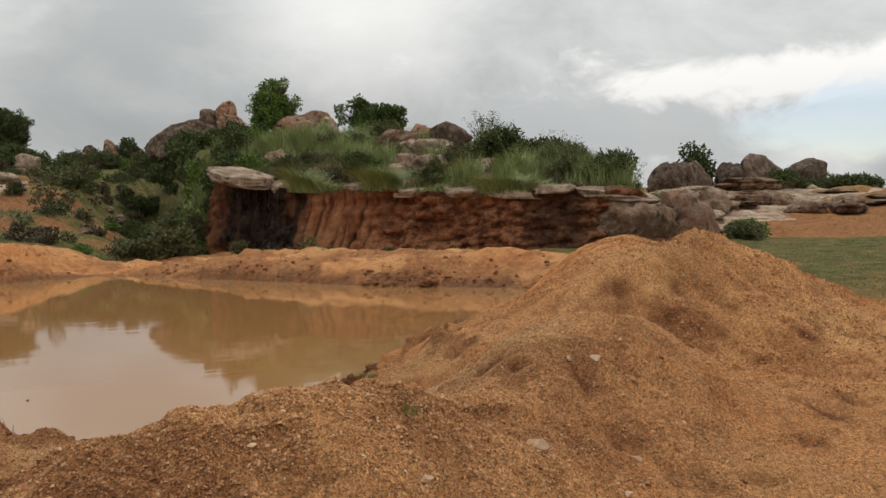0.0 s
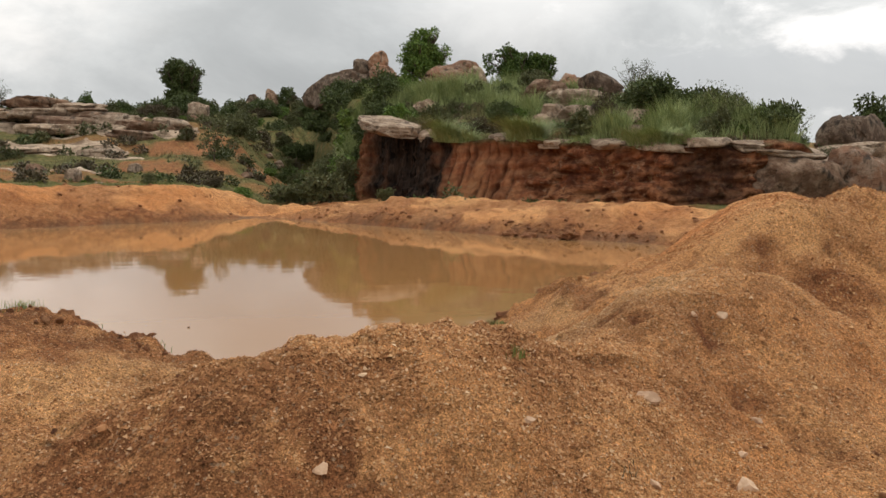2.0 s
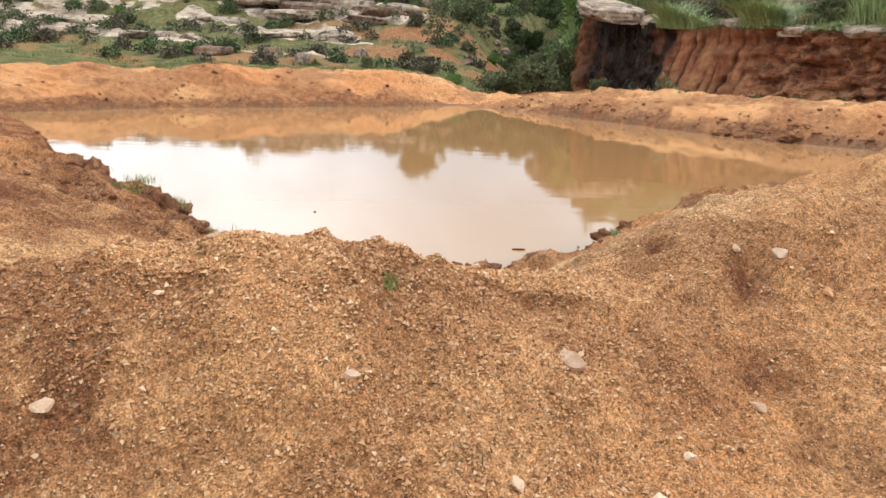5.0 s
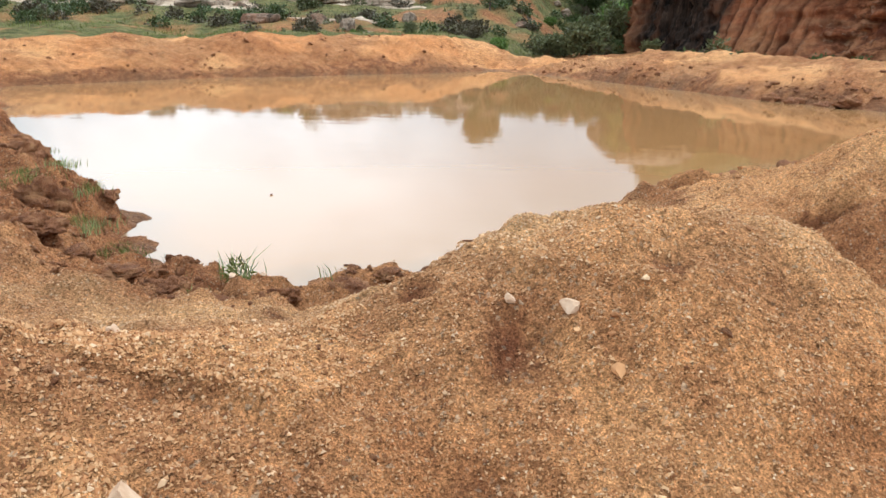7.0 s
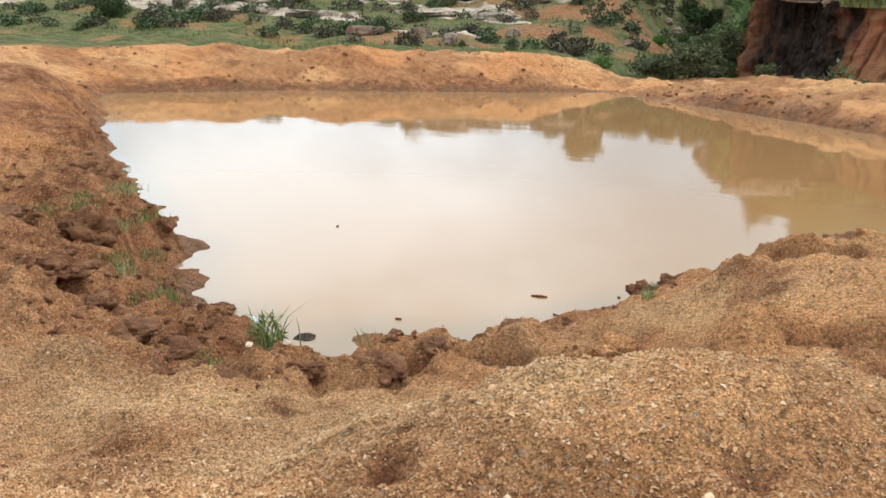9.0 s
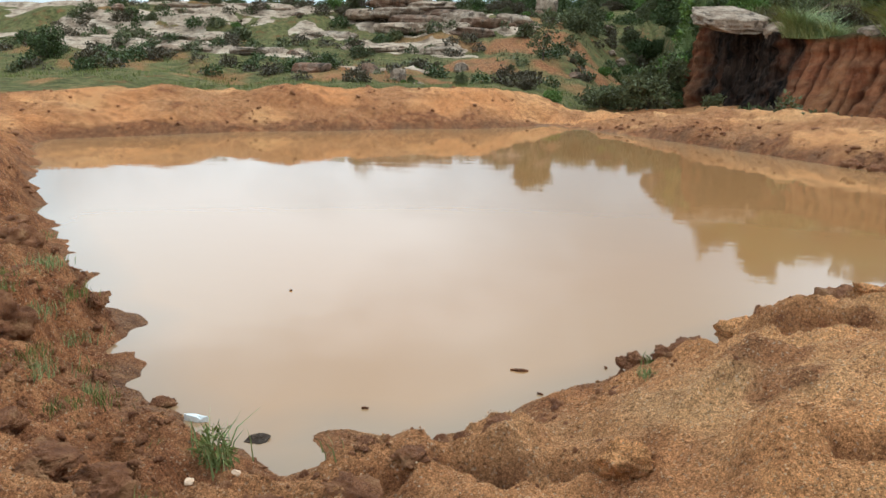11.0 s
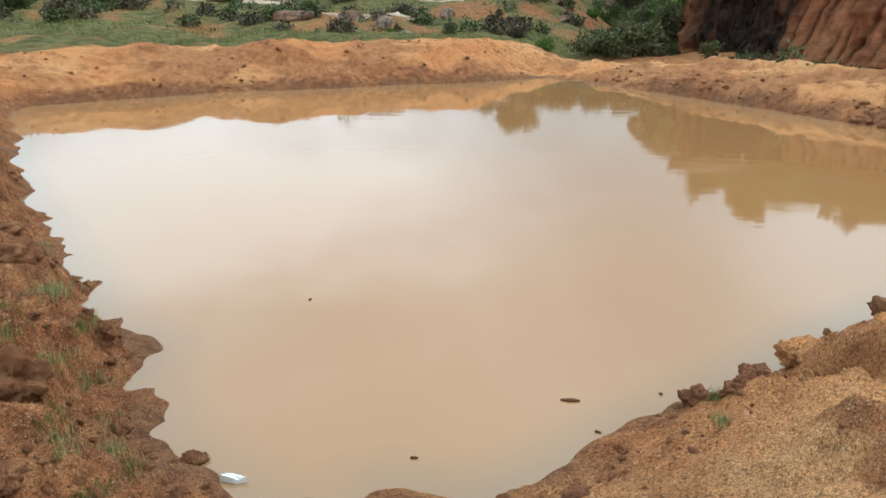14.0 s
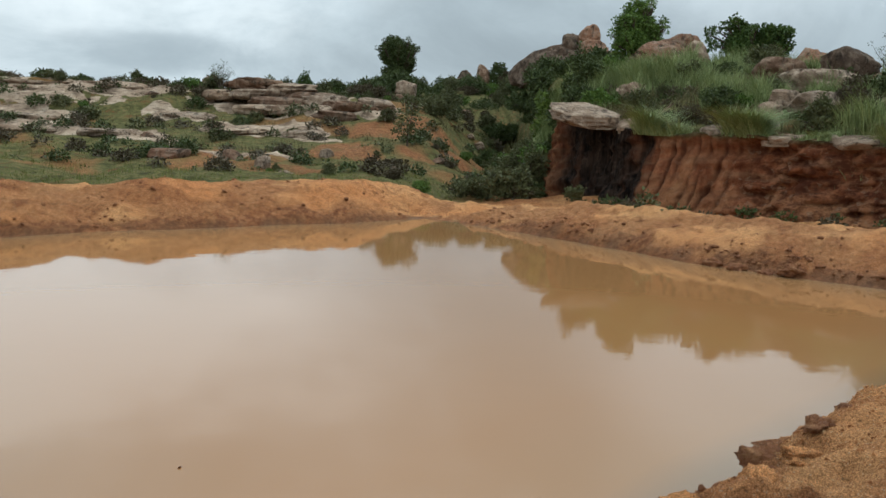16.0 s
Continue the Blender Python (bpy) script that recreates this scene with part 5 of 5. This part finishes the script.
bare_shrub("thin half-bare shrub on the hill's skyline", 26.0, -1.2, 3.3, 401)
bare_shrub("thin shrub among the rocks", 22.6, 6.0, 2.6, 402)
bare_shrub("sparse shrub on the hill's crest", 24.2, 3.0, 2.5, 403)
bare_shrub("thin dark shrub on the hill's crest", 20.5, 4.5, 2.2, 405)
bare_shrub("tall twiggy shrub at the hill's end", 27.6, -2.2, 2.8, 406)
bare_shrub("low twiggy shrub on the hill's crest", 23.2, -.2, 2.1, 407)
bare_shrub("sparse dark shrub at the hill's end", 25.4, 1.6, 2.4, 408)
bare_shrub("sparse twiggy shrub on the ledge", -15.8, 23.6, 2.0, 404)

# ---- grass ----
gr = np.random.default_rng(21)


def clumped(count, per, spread_by, inside):
    """Feet of grass in tufts at random places where inside() holds."""
    xs, ys = [], []
    while sum(map(len, xs)) < count:
        x, y = inside(4000)
        n = len(x)
        k = gr.integers(0, n, n * per // 2)
        xs.append(x[k] + gr.normal(0, spread_by, len(k))), ys.append(y[k] + gr.normal(0, spread_by, len(k)))
    return np.concatenate(xs)[:count], np.concatenate(ys)[:count]


def on_hill(n):
    x, y = gr.uniform(5.5, 30, n), gr.uniform(-8, 26, n)
    dc = line_distance(x, y, CLIFF, False)
    ok = (dc > .55) & (gr.uniform(0, 1, n) < np.where(dc < 9, 1, .35)) & (rough(x, y, 2.2, 3, 71) > .06 + .16 * step(15, 19, x)) & (spots(x, y, OPEN, .4, 106) < .4)
    return x[ok], y[ok]


def on_field(n):
    x, y = gr.uniform(13, 48, n), gr.uniform(-26, 6, n)
    g = grass_cover(x, y, line_distance(x, y, SHORE, True), line_distance(x, y, CLIFF, False))
    ok = (g > .5) & (line_distance(x, y, CLIFF, False) < 0)
    return x[ok], y[ok]


def on_slope(n):
    x, y = gr.uniform(-34, 5, n), gr.uniform(-3, 34, n)
    d, dc = line_distance(x, y, SHORE, True), line_distance(x, y, CLIFF, False)
    ok = (grass_cover(x, y, d, dc) > .45) & (dc < 0) & (ledge_share(x, y) < .4)
    return x[ok], y[ok]


tagged(new("long_grass", blades("long_grass", *clumped(70000, 40, .20, on_hill), .90, .018, BLADE, 501, .6, vary=.8)), "long bright green grass tufts covering the hill", "grass", kind="stuff")
tagged(new("field_turf", blades("field_turf", *clumped(14000, 9, .35, on_field), .07, .014, SHORT_BLADE, 502)), "short grazed green turf of the field", "grass", kind="stuff")
sx, sy = clumped(26000, 16, .25, on_slope)
lush = sy + 1.5 * rough(sx, sy, 3.0, 2, 74) < 10.5
tagged(new("slope_grass", blades("slope_grass", sx[lush], sy[lush], .14, .014, SHORT_BLADE, 503, vary=.8)), "short green grass behind the far bank", "grass", kind="stuff")
tagged(new("dry_slope_grass", blades("dry_slope_grass", sx[~lush], sy[~lush], .17, .014, DRY_BLADE, 506, vary=.8)), "rough olive and straw grass on the far slope", "grass", kind="stuff")


def all_hill(n):
    x, y = gr.uniform(5.5, 32, n), gr.uniform(-8, 28, n)
    ok = (line_distance(x, y, CLIFF, False) > .5) & (spots(x, y, OPEN, .4, 106) < .4)
    return x[ok], y[ok]


tagged(new("rough_grass", blades("rough_grass", *clumped(45000, 10, .3, all_hill), .42, .016, DRY_BLADE, 505, .6, vary=.6)), "rough olive and straw-coloured grass under the tufts", "grass", kind="stuff")

# low scrub too small to tell apart
low = []
while len(low) < 1150:
    x, y = (spread.uniform(-38, 5), spread.uniform(5, 38)) if len(low) < 560 else (spread.uniform(7, 32), spread.uniform(-6, 26))
    dc = float(line_distance(x, y, CLIFF, False))
    if (dc < -.5 or dc > 1) and float(spots(x, y, SOILS, .5, 105)) < spread.uniform(.3, 1.6):
        w = spread.uniform(.12, .62) if len(low) < 560 else spread.uniform(.10, .42)
        low.append((x, y, float(ground_z(x, y)) + .3 * w, w, w * spread.uniform(.5, .9)))
for n, (m, words) in enumerate(((LEAF_OLIVE, "low olive scrub scattered over the slopes"), (LEAF_DRY, "low brown half-dry scrub scattered over the slopes"), (LEAF_DARK, "low dark scrub scattered over the slopes"))):
    tagged(new("low_scrub", leaf_mesh("low_scrub", low[n::3], 50000, .10, m, 510 + n)), words, "scrub", kind="stuff")


# grass that hangs over the cliff's edge
lip_t = gr.uniform(0, 1, 460)
lip = np.stack([np.interp(lip_t, np.linspace(0, 1, 7), [9.2, 11.0, 12.6, 14.2, 16.0, 18.4, 22.5]), np.interp(lip_t, np.linspace(0, 1, 7), [3.0, 1.2, -.6, -2.4, -4.4, -5.6, -6.6])], 1)
lip = lip[rough(lip[:, 0], lip[:, 1], 1.2, 2, 72) > .08]
which = gr.integers(0, len(lip), 12000)
tagged(new("overhanging_grass", blades("overhanging_grass", lip[which, 0] + gr.normal(0, .22, 12000), lip[which, 1] + gr.normal(0, .22, 12000), .62, .016, BLADE, 504, 1.5, vary=.9,
           z=hill(lip[which, 0] + .4, lip[which, 1] + .6) - .02)), "grass tufts hanging over the cliff's edge", "grass", kind="stuff")


# ---- near the water: stones, clods, weeds, litter ----
BALL = rock_mesh("pebble_shape", 9, (1, 1, .8), GRIT, 1)
ball_v = np.array([v.co[:] for v in BALL.vertices])
ball_f = np.array([p.vertices[:] for p in BALL.polygons])
bpy.data.meshes.remove(BALL)


# a grain: its lower half lies in the ground
GRAIN_V = np.array([(1.1, 0, -.3), (-.55, .95, -.3), (-.55, -.95, -.3), (0, 0, .95)], float)
GRAIN_F = np.array([(0, 1, 3), (1, 2, 3), (2, 0, 3)])


def strewn(name, x, y, size, material, seed, sink=.25, small=False, smooth=False):
    """Many small stones, each turned and stretched its own way, joined into one mesh."""
    r, n = np.random.default_rng(seed), len(x)
    shape_v, shape_f = (GRAIN_V, GRAIN_F) if small else (ball_v, ball_f)
    a, b = r.uniform(0, math.tau, n), r.uniform(-.6, .6, n)
    shape = shape_v[None] * (r.uniform(.65, 1.25, (n, 1, 3)) * (1, 1, .8)) * (1 + .22 * r.normal(size=(n, len(shape_v), 1))) * size[:, None, None]
    ca, sa, cb, sb = np.cos(a)[:, None], np.sin(a)[:, None], np.cos(b)[:, None], np.sin(b)[:, None]
    px, py, pz = shape[..., 0], shape[..., 1] * cb - shape[..., 2] * sb, shape[..., 1] * sb + shape[..., 2] * cb
    v = np.stack([px * ca - py * sa + x[:, None], px * sa + py * ca + y[:, None], pz + (ground_z(x, y) + size * (.5 - sink))[:, None]], -1)
    f = (shape_f[None] + (np.arange(n) * len(shape_v))[:, None, None]).reshape(-1, 3)
    me = mesh_of(name, v.reshape(-1, 3), f, material, smooth)
    if material == GRIT:
        attribute(me, "sandy", np.repeat(sandy(x, y), len(shape_v)))
        attribute(me, "clay", np.repeat(clay_bank(x, y, shore_distance(x, y)), len(shape_v)))
    return new(name, me)


pr = np.random.default_rng(33)
px, py = pr.uniform(-3.8, 5.5, 1450000), pr.uniform(-33.8, -26.6, 1450000)
pd = shore_distance(px, py)
near_eye = np.exp(-((px - 1.0) / 2.1) ** 2) * np.exp(-((py + 31.0) / 2.0) ** 2)
sel = (pd > .35) & (pr.uniform(0, 1, len(px)) < (.12 + .88 * near_eye) * (.35 + .65 * step(.9, 2.2, pd)) * (1 - .75 * np.clip(sum(np.exp(-((px - a) ** 2 + (py - b) ** 2) / q ** 2) for a, b, q in DUG), 0, 1)) * (1 - .95 * crack_share(px, py)))
px, py = px[sel], py[sel]
qx, qy = pr.uniform(-4.5, 3.5, 90000), pr.uniform(-29.2, -23.5, 90000)
qd = shore_distance(qx, qy)
shoal = (ground_z(qx, qy) > .004) & (qd < 1.5) & (crack_share(qx, qy) < .3)
px, py = np.r_[px, qx[shoal]], np.r_[py, qy[shoal]]
coarse = 1 + .3 * step(1.9, .9, px) * step(-29.9, -30.6, py)
tagged(strewn("grit", px, py, coarse * np.clip(pr.lognormal(math.log(.0038), .36, len(px)), .0024, .0095), GRIT, 34, small=True), "coarse orange and pale quartz grit on the heaps", "gravel", kind="stuff")

# coarser crumbs on the larger heap and the bank behind it
mx, my = pr.uniform(2.6, 11, 85000), pr.uniform(-30.5, -21, 85000)
md = shore_distance(mx, my)
on_heap = (md > .1) & (pr.uniform(0, 1, len(mx)) < .25 + .75 * step(-.2, .3, rough(mx, my, .7, 3, 83)))
mx, my = mx[on_heap], my[on_heap]
tagged(strewn("crumbs", mx, my, np.clip(pr.lognormal(math.log(.0105), .42, len(mx)), .005, .03) * (1 - .55 * step(5.2, 3.6, mx) * step(-24.2, -25.6, my)), CRUMB, 37, small=True), "coarse red and orange crumbs of earth on the larger heap", "gravel", kind="stuff")

# larger pebbles among the grit
ex, ey = pr.uniform(-3.5, 6, 1500), pr.uniform(-33.6, -28.2, 1500)
chosen = pr.uniform(0, 1, len(ex)) < np.exp(-((ex - 1.0) / 2.6) ** 2) * np.exp(-((ey + 31.0) / 2.0) ** 2)
ex, ey = ex[chosen], ey[chosen]
tagged(strewn("pebbles", ex, ey, np.clip(pr.lognormal(math.log(.011), .35, len(ex)), .007, .026), GRIT, 35, .3), "small pale and tan pebbles strewn over the grit", "pebbles", kind="stuff")

# clods along the banks
cx, cy = pr.uniform(-16, 15, 60000), pr.uniform(-30, 1.5, 60000)
cd = shore_distance(cx, cy)
rim = np.exp(-((cd - .3) / .22) ** 2) * (1 + 1.2 * step(3, 8, cx) * step(-18, -12, cy))
sel = (cd > .05) & (pr.uniform(0, 1, len(cx)) < .42 * rim * (1 - .6 * step(-16, -12, cy) * step(3, 0, cx)) * (.35 + .65 * step(0, .4, rough(cx, cy, 2.0, 3, 81))) + .03 * (cd < 4.5) * (cy > -14))
bx, by = pr.uniform(-5.0, 5.0, 5200), pr.uniform(-29.4, -23.5, 5200)
bd = shore_distance(bx, by)
fine = (bd > .05) & (bd < np.where(bx < .6, 1.9, .25 + .55 * (pr.uniform(0, 1, len(bx)) < .4)))
hx, hy = pr.uniform(-4.5, 8.5, 1500), pr.uniform(-33.2, -26.5, 1500)
patchy = rough(hx, hy, .9, 3, 82) > .1
hx, hy = hx[patchy], hy[patchy]
cx, cy = np.r_[cx[sel], bx[fine], hx], np.r_[cy[sel], by[fine], hy]
keep = shore_distance(cx, cy) > .05
count_rim = int(keep[:len(cx) - len(hx)].sum())
cx, cy = cx[keep], cy[keep]
csize = np.clip(pr.lognormal(math.log(.055), .5, len(cx)), .02, .15) * np.where(cy < -23, .33, .8) * np.r_[np.ones(count_rim), np.full(len(cx) - count_rim, .5)][:len(cx)]
tagged(strewn("clods", cx, cy, csize, CLAY, 36, .3, smooth=True), "crumbled dark red clods along the banks", "clods", kind="stuff")


def clod_mesh(name, seed, size, material):
    """A crumbling lump: a flattened ball broken up by coarse and fine noise."""
    bm = bmesh.new()
    bmesh.ops.create_icosphere(bm, subdivisions=4, radius=1.0)
    shift = Vector((seed * 5.1, seed * 2.3, seed * .9))
    for v in bm.verts:
        p = v.co.normalized()
        q = 1 + .55 * noise.noise(p * 1.4 + shift) + .35 * abs(noise.noise(p * 3.1 + shift)) + .22 * noise.noise(p * 6.5 + shift) + .14 * noise.noise(p * 14 + shift) + .10 * noise.noise(p * 29 + shift)
        v.co = Vector((p.x * size[0], p.y * size[1], p.z * size[2])) * q
    me = bpy.data.meshes.new(name)
    bm.to_mesh(me)
    bm.free()
    me.polygons.foreach_set("use_smooth", np.full(len(me.polygons), True))
    me.materials.append(material)
    return me


def stone(label, x, y, big, seed, material=QUARTZ, name="stone", group="loose stones", category="stone", squash=.62, sink=.3):
    size = (big, big * .72, big * squash)
    ob = new(name, clod_mesh(name, seed, size, material) if material in (CLAY, EARTH) else rock_mesh(name, seed, size, material, 3, .1, lumps=.4, hard=True))
    ob.matrix_basis = pose(x, y, float(ground_z(x, y)) + big * squash * (.45 - sink), 8, -6, seed * 47 % 360)
    return tagged(ob, label, category, group)


for n, (x, y, big) in enumerate([(1.27, -31.75, .065), (1.49, -32.17, .055), (-.24, -32.22, .042), (.04, -31.59, .035), (2.24, -30.86, .045), (1.35, -29.33, .05),
                                 (.59, -32.03, .032), (1.09, -32.14, .035), (1.94, -31.6, .04), (1.62, -31.95, .03), (-.75, -32.3, .035), (.95, -31.2, .03), (.4, -28.65, .035), (.28, -28.85, .03), (1.05, -30.6, .03), (2.05, -30.85, .03)]):
    stone("pale pinkish quartz stone lying on the grit heap", x, y, big, 600 + n)
stone("round gritty brown stone half buried in the bank", 2.2, -28.0, .13, 620, EARTH, squash=.8, sink=.12)
stone("dark stone just breaking the shallow water", -.12, -27.36, .12, 621, DARK_GRANITE, squash=.45, sink=-.1)
for n, (x, y, big, squash) in enumerate([(-2.07, -27.23, .19, .8), (-1.32, -28.42, .19, .35), (-1.02, -28.5, .17, .35), (-.6, -28.66, .17, .3), (-.36, -28.6, .12, .4), (-.13, -28.82, .10, .6), (.94, -28.52, .14, .45), (.25, -29.12, .12, .4),
                                          (.55, -28.75, .11, .45), (-3.79, -25.02, .26, .5), (-3.0, -25.9, .18, .4), (-2.5, -27.7, .2, .3), (-1.0, -27.06, .09, .5), (-2.3, -25.85, .10, .5), (-1.62, -26.85, .09, .5), (-2.75, -27.3, .14, .4), (-1.7, -28.0, .13, .4),
                                          (.78, -27.9, .08, .45), (1.07, -28.0, .10, .3), (1.5, -27.5, .11, .3), (1.05, -27.12, .06, .5), (1.75, -26.55, .05, .5), (2.3, -26.02, .11, .6), (2.95, -25.48, .19, .55), (2.62, -25.9, .10, .6),
                                          (-4.4, -24.4, .2, .4), (-2.95, -25.2, .11, .4), (8.6, -11.1, .3, .5), (9.1, -11.6, .26, .5), (8.1, -10.6, .24, .5), (9.6, -12.0, .3, .5)]):
    stone("dark red crumbly lump of clay on the bank", x, y, big, 640 + n, CLAY, "clay_lump", "clay lumps along the bank", "clay lump", squash, .36)
for n, (x, y, big, squash) in enumerate([(2.72, -25.72, .13, .6), (3.2, -25.32, .21, .6), (3.55, -24.98, .27, .55), (3.78, -25.22, .22, .45), (4.1, -24.55, .25, .5), (4.45, -24.25, .25, .45), (4.3, -24.75, .2, .4), (4.9, -23.75, .17, .45), (5.45, -23.25, .15, .4), (2.5, -26.15, .09, .6), (3.0, -25.72, .12, .5)]):
    stone("gritty pale-brown lump of earth breaking off the bank", x, y, big, 680 + n, EARTH if n in (1, 3, 6, 10) else CLAY, "earth_lump", "earth lumps on the bank's edge", "earth lump", squash, .36)


def weed(label, x, y, wide, tall, count, seed, material=BLADE, leafy=0):
    """A tuft of blades, some with leafy stems."""
    base = tagged(new("weed"), label, "weed", "weeds on the bank")
    g = float(ground_z(x, y)) - .01
    base.matrix_basis = pose(x, y, g)
    r = np.random.default_rng(seed)
    bx, by = r.normal(0, wide * .3, count), r.normal(0, wide * .3, count)
    tagged(under(new("tuft", blades("tuft", bx, by, tall, .002 + .012 * tall, material, seed, .6, z=0 * bx)), base), kind="stuff")
    if leafy:
        under(new("foliage", leaf_mesh("foliage", [(0, 0, tall * .45, wide * .4, tall * .4), (wide * .2, 0, tall * .25, wide * .3, tall * .2)], leafy, .004 + .038 * tall, SHORT_BLADE, seed + 1, 4.2)), base)
    return base


weed("leafy green weed at the water's edge", .01, -28.15, .22, .25, 60, 701, BLADE, 230)
weed("tuft of green weed on the near bank", -2.75, -27.05, .3, .16, 70, 702, SHORT_BLADE, 60)
weed("thin weed stalks at the water's edge", .62, -28.0, .2, .18, 9, 703)
weed("low green weed behind the clods", .1, -28.95, .25, .12, 60, 704, SHORT_BLADE, 40)
weed("small green seedling on the grit heap", .66, -31.66, .09, .05, 26, 705, SHORT_BLADE, 12)
weed("dry brown tuft on the grit heap", .95, -32.15, .10, .03, 30, 706, LEAF_DRY)
for n, (x, y, w, h) in enumerate([(-1.15, -27.5, .2, .14), (-1.5, -27.2, .18, .14), (-1.75, -26.8, .25, .12), (-2.1, -26.5, .25, .16), (-2.4, -26.1, .22, .2), (-.85, -27.75, .16, .10), (-1.9, -27.25, .2, .1), (-3.3, -25.6, .25, .14), (-2.9, -26.3, .2, .12), (-3.9, -24.6, .25, .14), (2.42, -26.1, .1, .14), (2.35, -26.6, .1, .1), (-.35, -28.05, .2, .10), (-1.35, -27.75, .22, .14), (-1.6, -27.55, .2, .12), (-2.0, -27.0, .25, .16), (-2.5, -26.75, .24, .18), (-2.75, -25.9, .25, .2), (-1.0, -28.0, .2, .12), (-3.2, -25.2, .2, .14)]):
    weed("sparse green grass tuft on the damp bank", x, y, w * 1.25, h * .55, 110, 720 + n, (SHORT_BLADE, BLADE)[n % 2])


# litter and drift on the water
def scrap(name, label, category, x, y, wide, deep, material, seed, lift=.006):
    """A small crumpled sheet lying on the water."""
    r, bm = random.Random(seed), bmesh.new()
    ring = []
    for k in range(14):
        a = k * math.tau / 14
        q = r.uniform(.7, 1.1)
        ring.append((math.cos(a) * wide * q, math.sin(a) * deep * q, r.uniform(0, lift * 2)))
    top = [bm.verts.new((a, b, c + lift)) for a, b, c in ring]
    low = [bm.verts.new((a * 1.02, b * 1.02, -.004)) for a, b, c in ring]
    hub = bm.verts.new((0, 0, lift * 2.5))
    for k in range(14):
        j = (k + 1) % 14
        bm.faces.new((hub, top[k], top[j])), bm.faces.new((top[k], low[k], low[j], top[j]))
    me = bpy.data.meshes.new(name)
    bm.to_mesh(me)
    bm.free()
    me.materials.append(material)
    ob = new(name, me)
    ob.matrix_basis = pose(x, y, 0, 0, 0, seed * 31)
    return tagged(ob, label, category)


WHITE = Surface("white_plastic", 0.5)
WHITE = WHITE.done(WHITE.ramp(WHITE.noise(20, 4), (0.3, (0.62, 0.62, 0.6)), (0.7, (0.8, 0.8, 0.78))))
scrap("plastic_scrap", "crumpled white plastic scrap floating by the bank", "litter", -.64, -27.2, .085, .03, WHITE, 0, .016)
scrap("fallen_leaf", "dead brown leaf floating on the pond", "leaf", 1.42, -25.78, .075, .022, CLAY, 6)
for n, (x, y) in enumerate([(2.1, -25.55), (1.62, -26.2), (.42, -26.75), (-1.2, -24.2)]):
    tagged(scrap("drift_twig", "speck of dark drift on the pond", "drift", x, y, (.018 + .006 * (n % 3)), .009, CLAY, 10 + n), group="drift on the pond")

# dead branch on the hill
bm = bmesh.new()
limb(bm, (0, 0, 0), (.9, .1, .75), .05, .035, 7)
dead = new("dead_branch", bpy.data.meshes.new("dead_branch"))
bm.to_mesh(dead.data)
bm.free()
dead.data.materials.append(PALE_ROCK)
dead.matrix_basis = pose(9.9, 4.6, float(ground_z(9.9, 4.6)) - .02)
tagged(dead, "bleached dead branch sticking out of the grass", "branch")


# ---- the slope in the north-west lies farther off and larger than its plan above: spread it along the lines from the pond's near bank ----
def spread_out(x, y):
    """How many times farther a place of the plan lies from the near bank."""
    far = np.hypot(x - 1.0, y + 32.5)
    share = step(.105, .04, (x - 1.0) / np.maximum(y + 32.5, 1.0)) * step(0, 10, y + 32.5)
    times = np.interp(far, [0, 37, 42, 47, 55, 70, 90, 122, 400, 2500], [1, 1, 45 / 42, 56 / 47, 1.40, 1.40, 120 / 90, 152 / 122, 1.18, 1.12])
    return 1 + (times - 1) * share


EYE_SPOT = np.array((1.0, -32.5, 2.4))
for ob in [o for o in scene.objects if o.type in {"MESH", "EMPTY"} and o.parent is None]:
    at = np.array(ob.matrix_basis.translation)
    if ob.type == "MESH" and not at.any() and len(ob.data.vertices) > 3000:
        co = np.empty(len(ob.data.vertices) * 3, np.float32)
        ob.data.vertices.foreach_get("co", co)
        co = co.reshape(-1, 3)
        co = EYE_SPOT + (co - EYE_SPOT) * spread_out(co[:, 0], co[:, 1])[:, None]
        ob.data.vertices.foreach_set("co", co.astype(np.float32).ravel())
        ob.data.update()
    else:
        times = float(spread_out(at[0], at[1]))
        if times > 1.001:
            ob.matrix_basis = Matrix.Translation(EYE_SPOT + (at - EYE_SPOT) * times) @ Matrix.Scale(times, 4) @ Matrix.Translation(-at) @ ob.matrix_basis
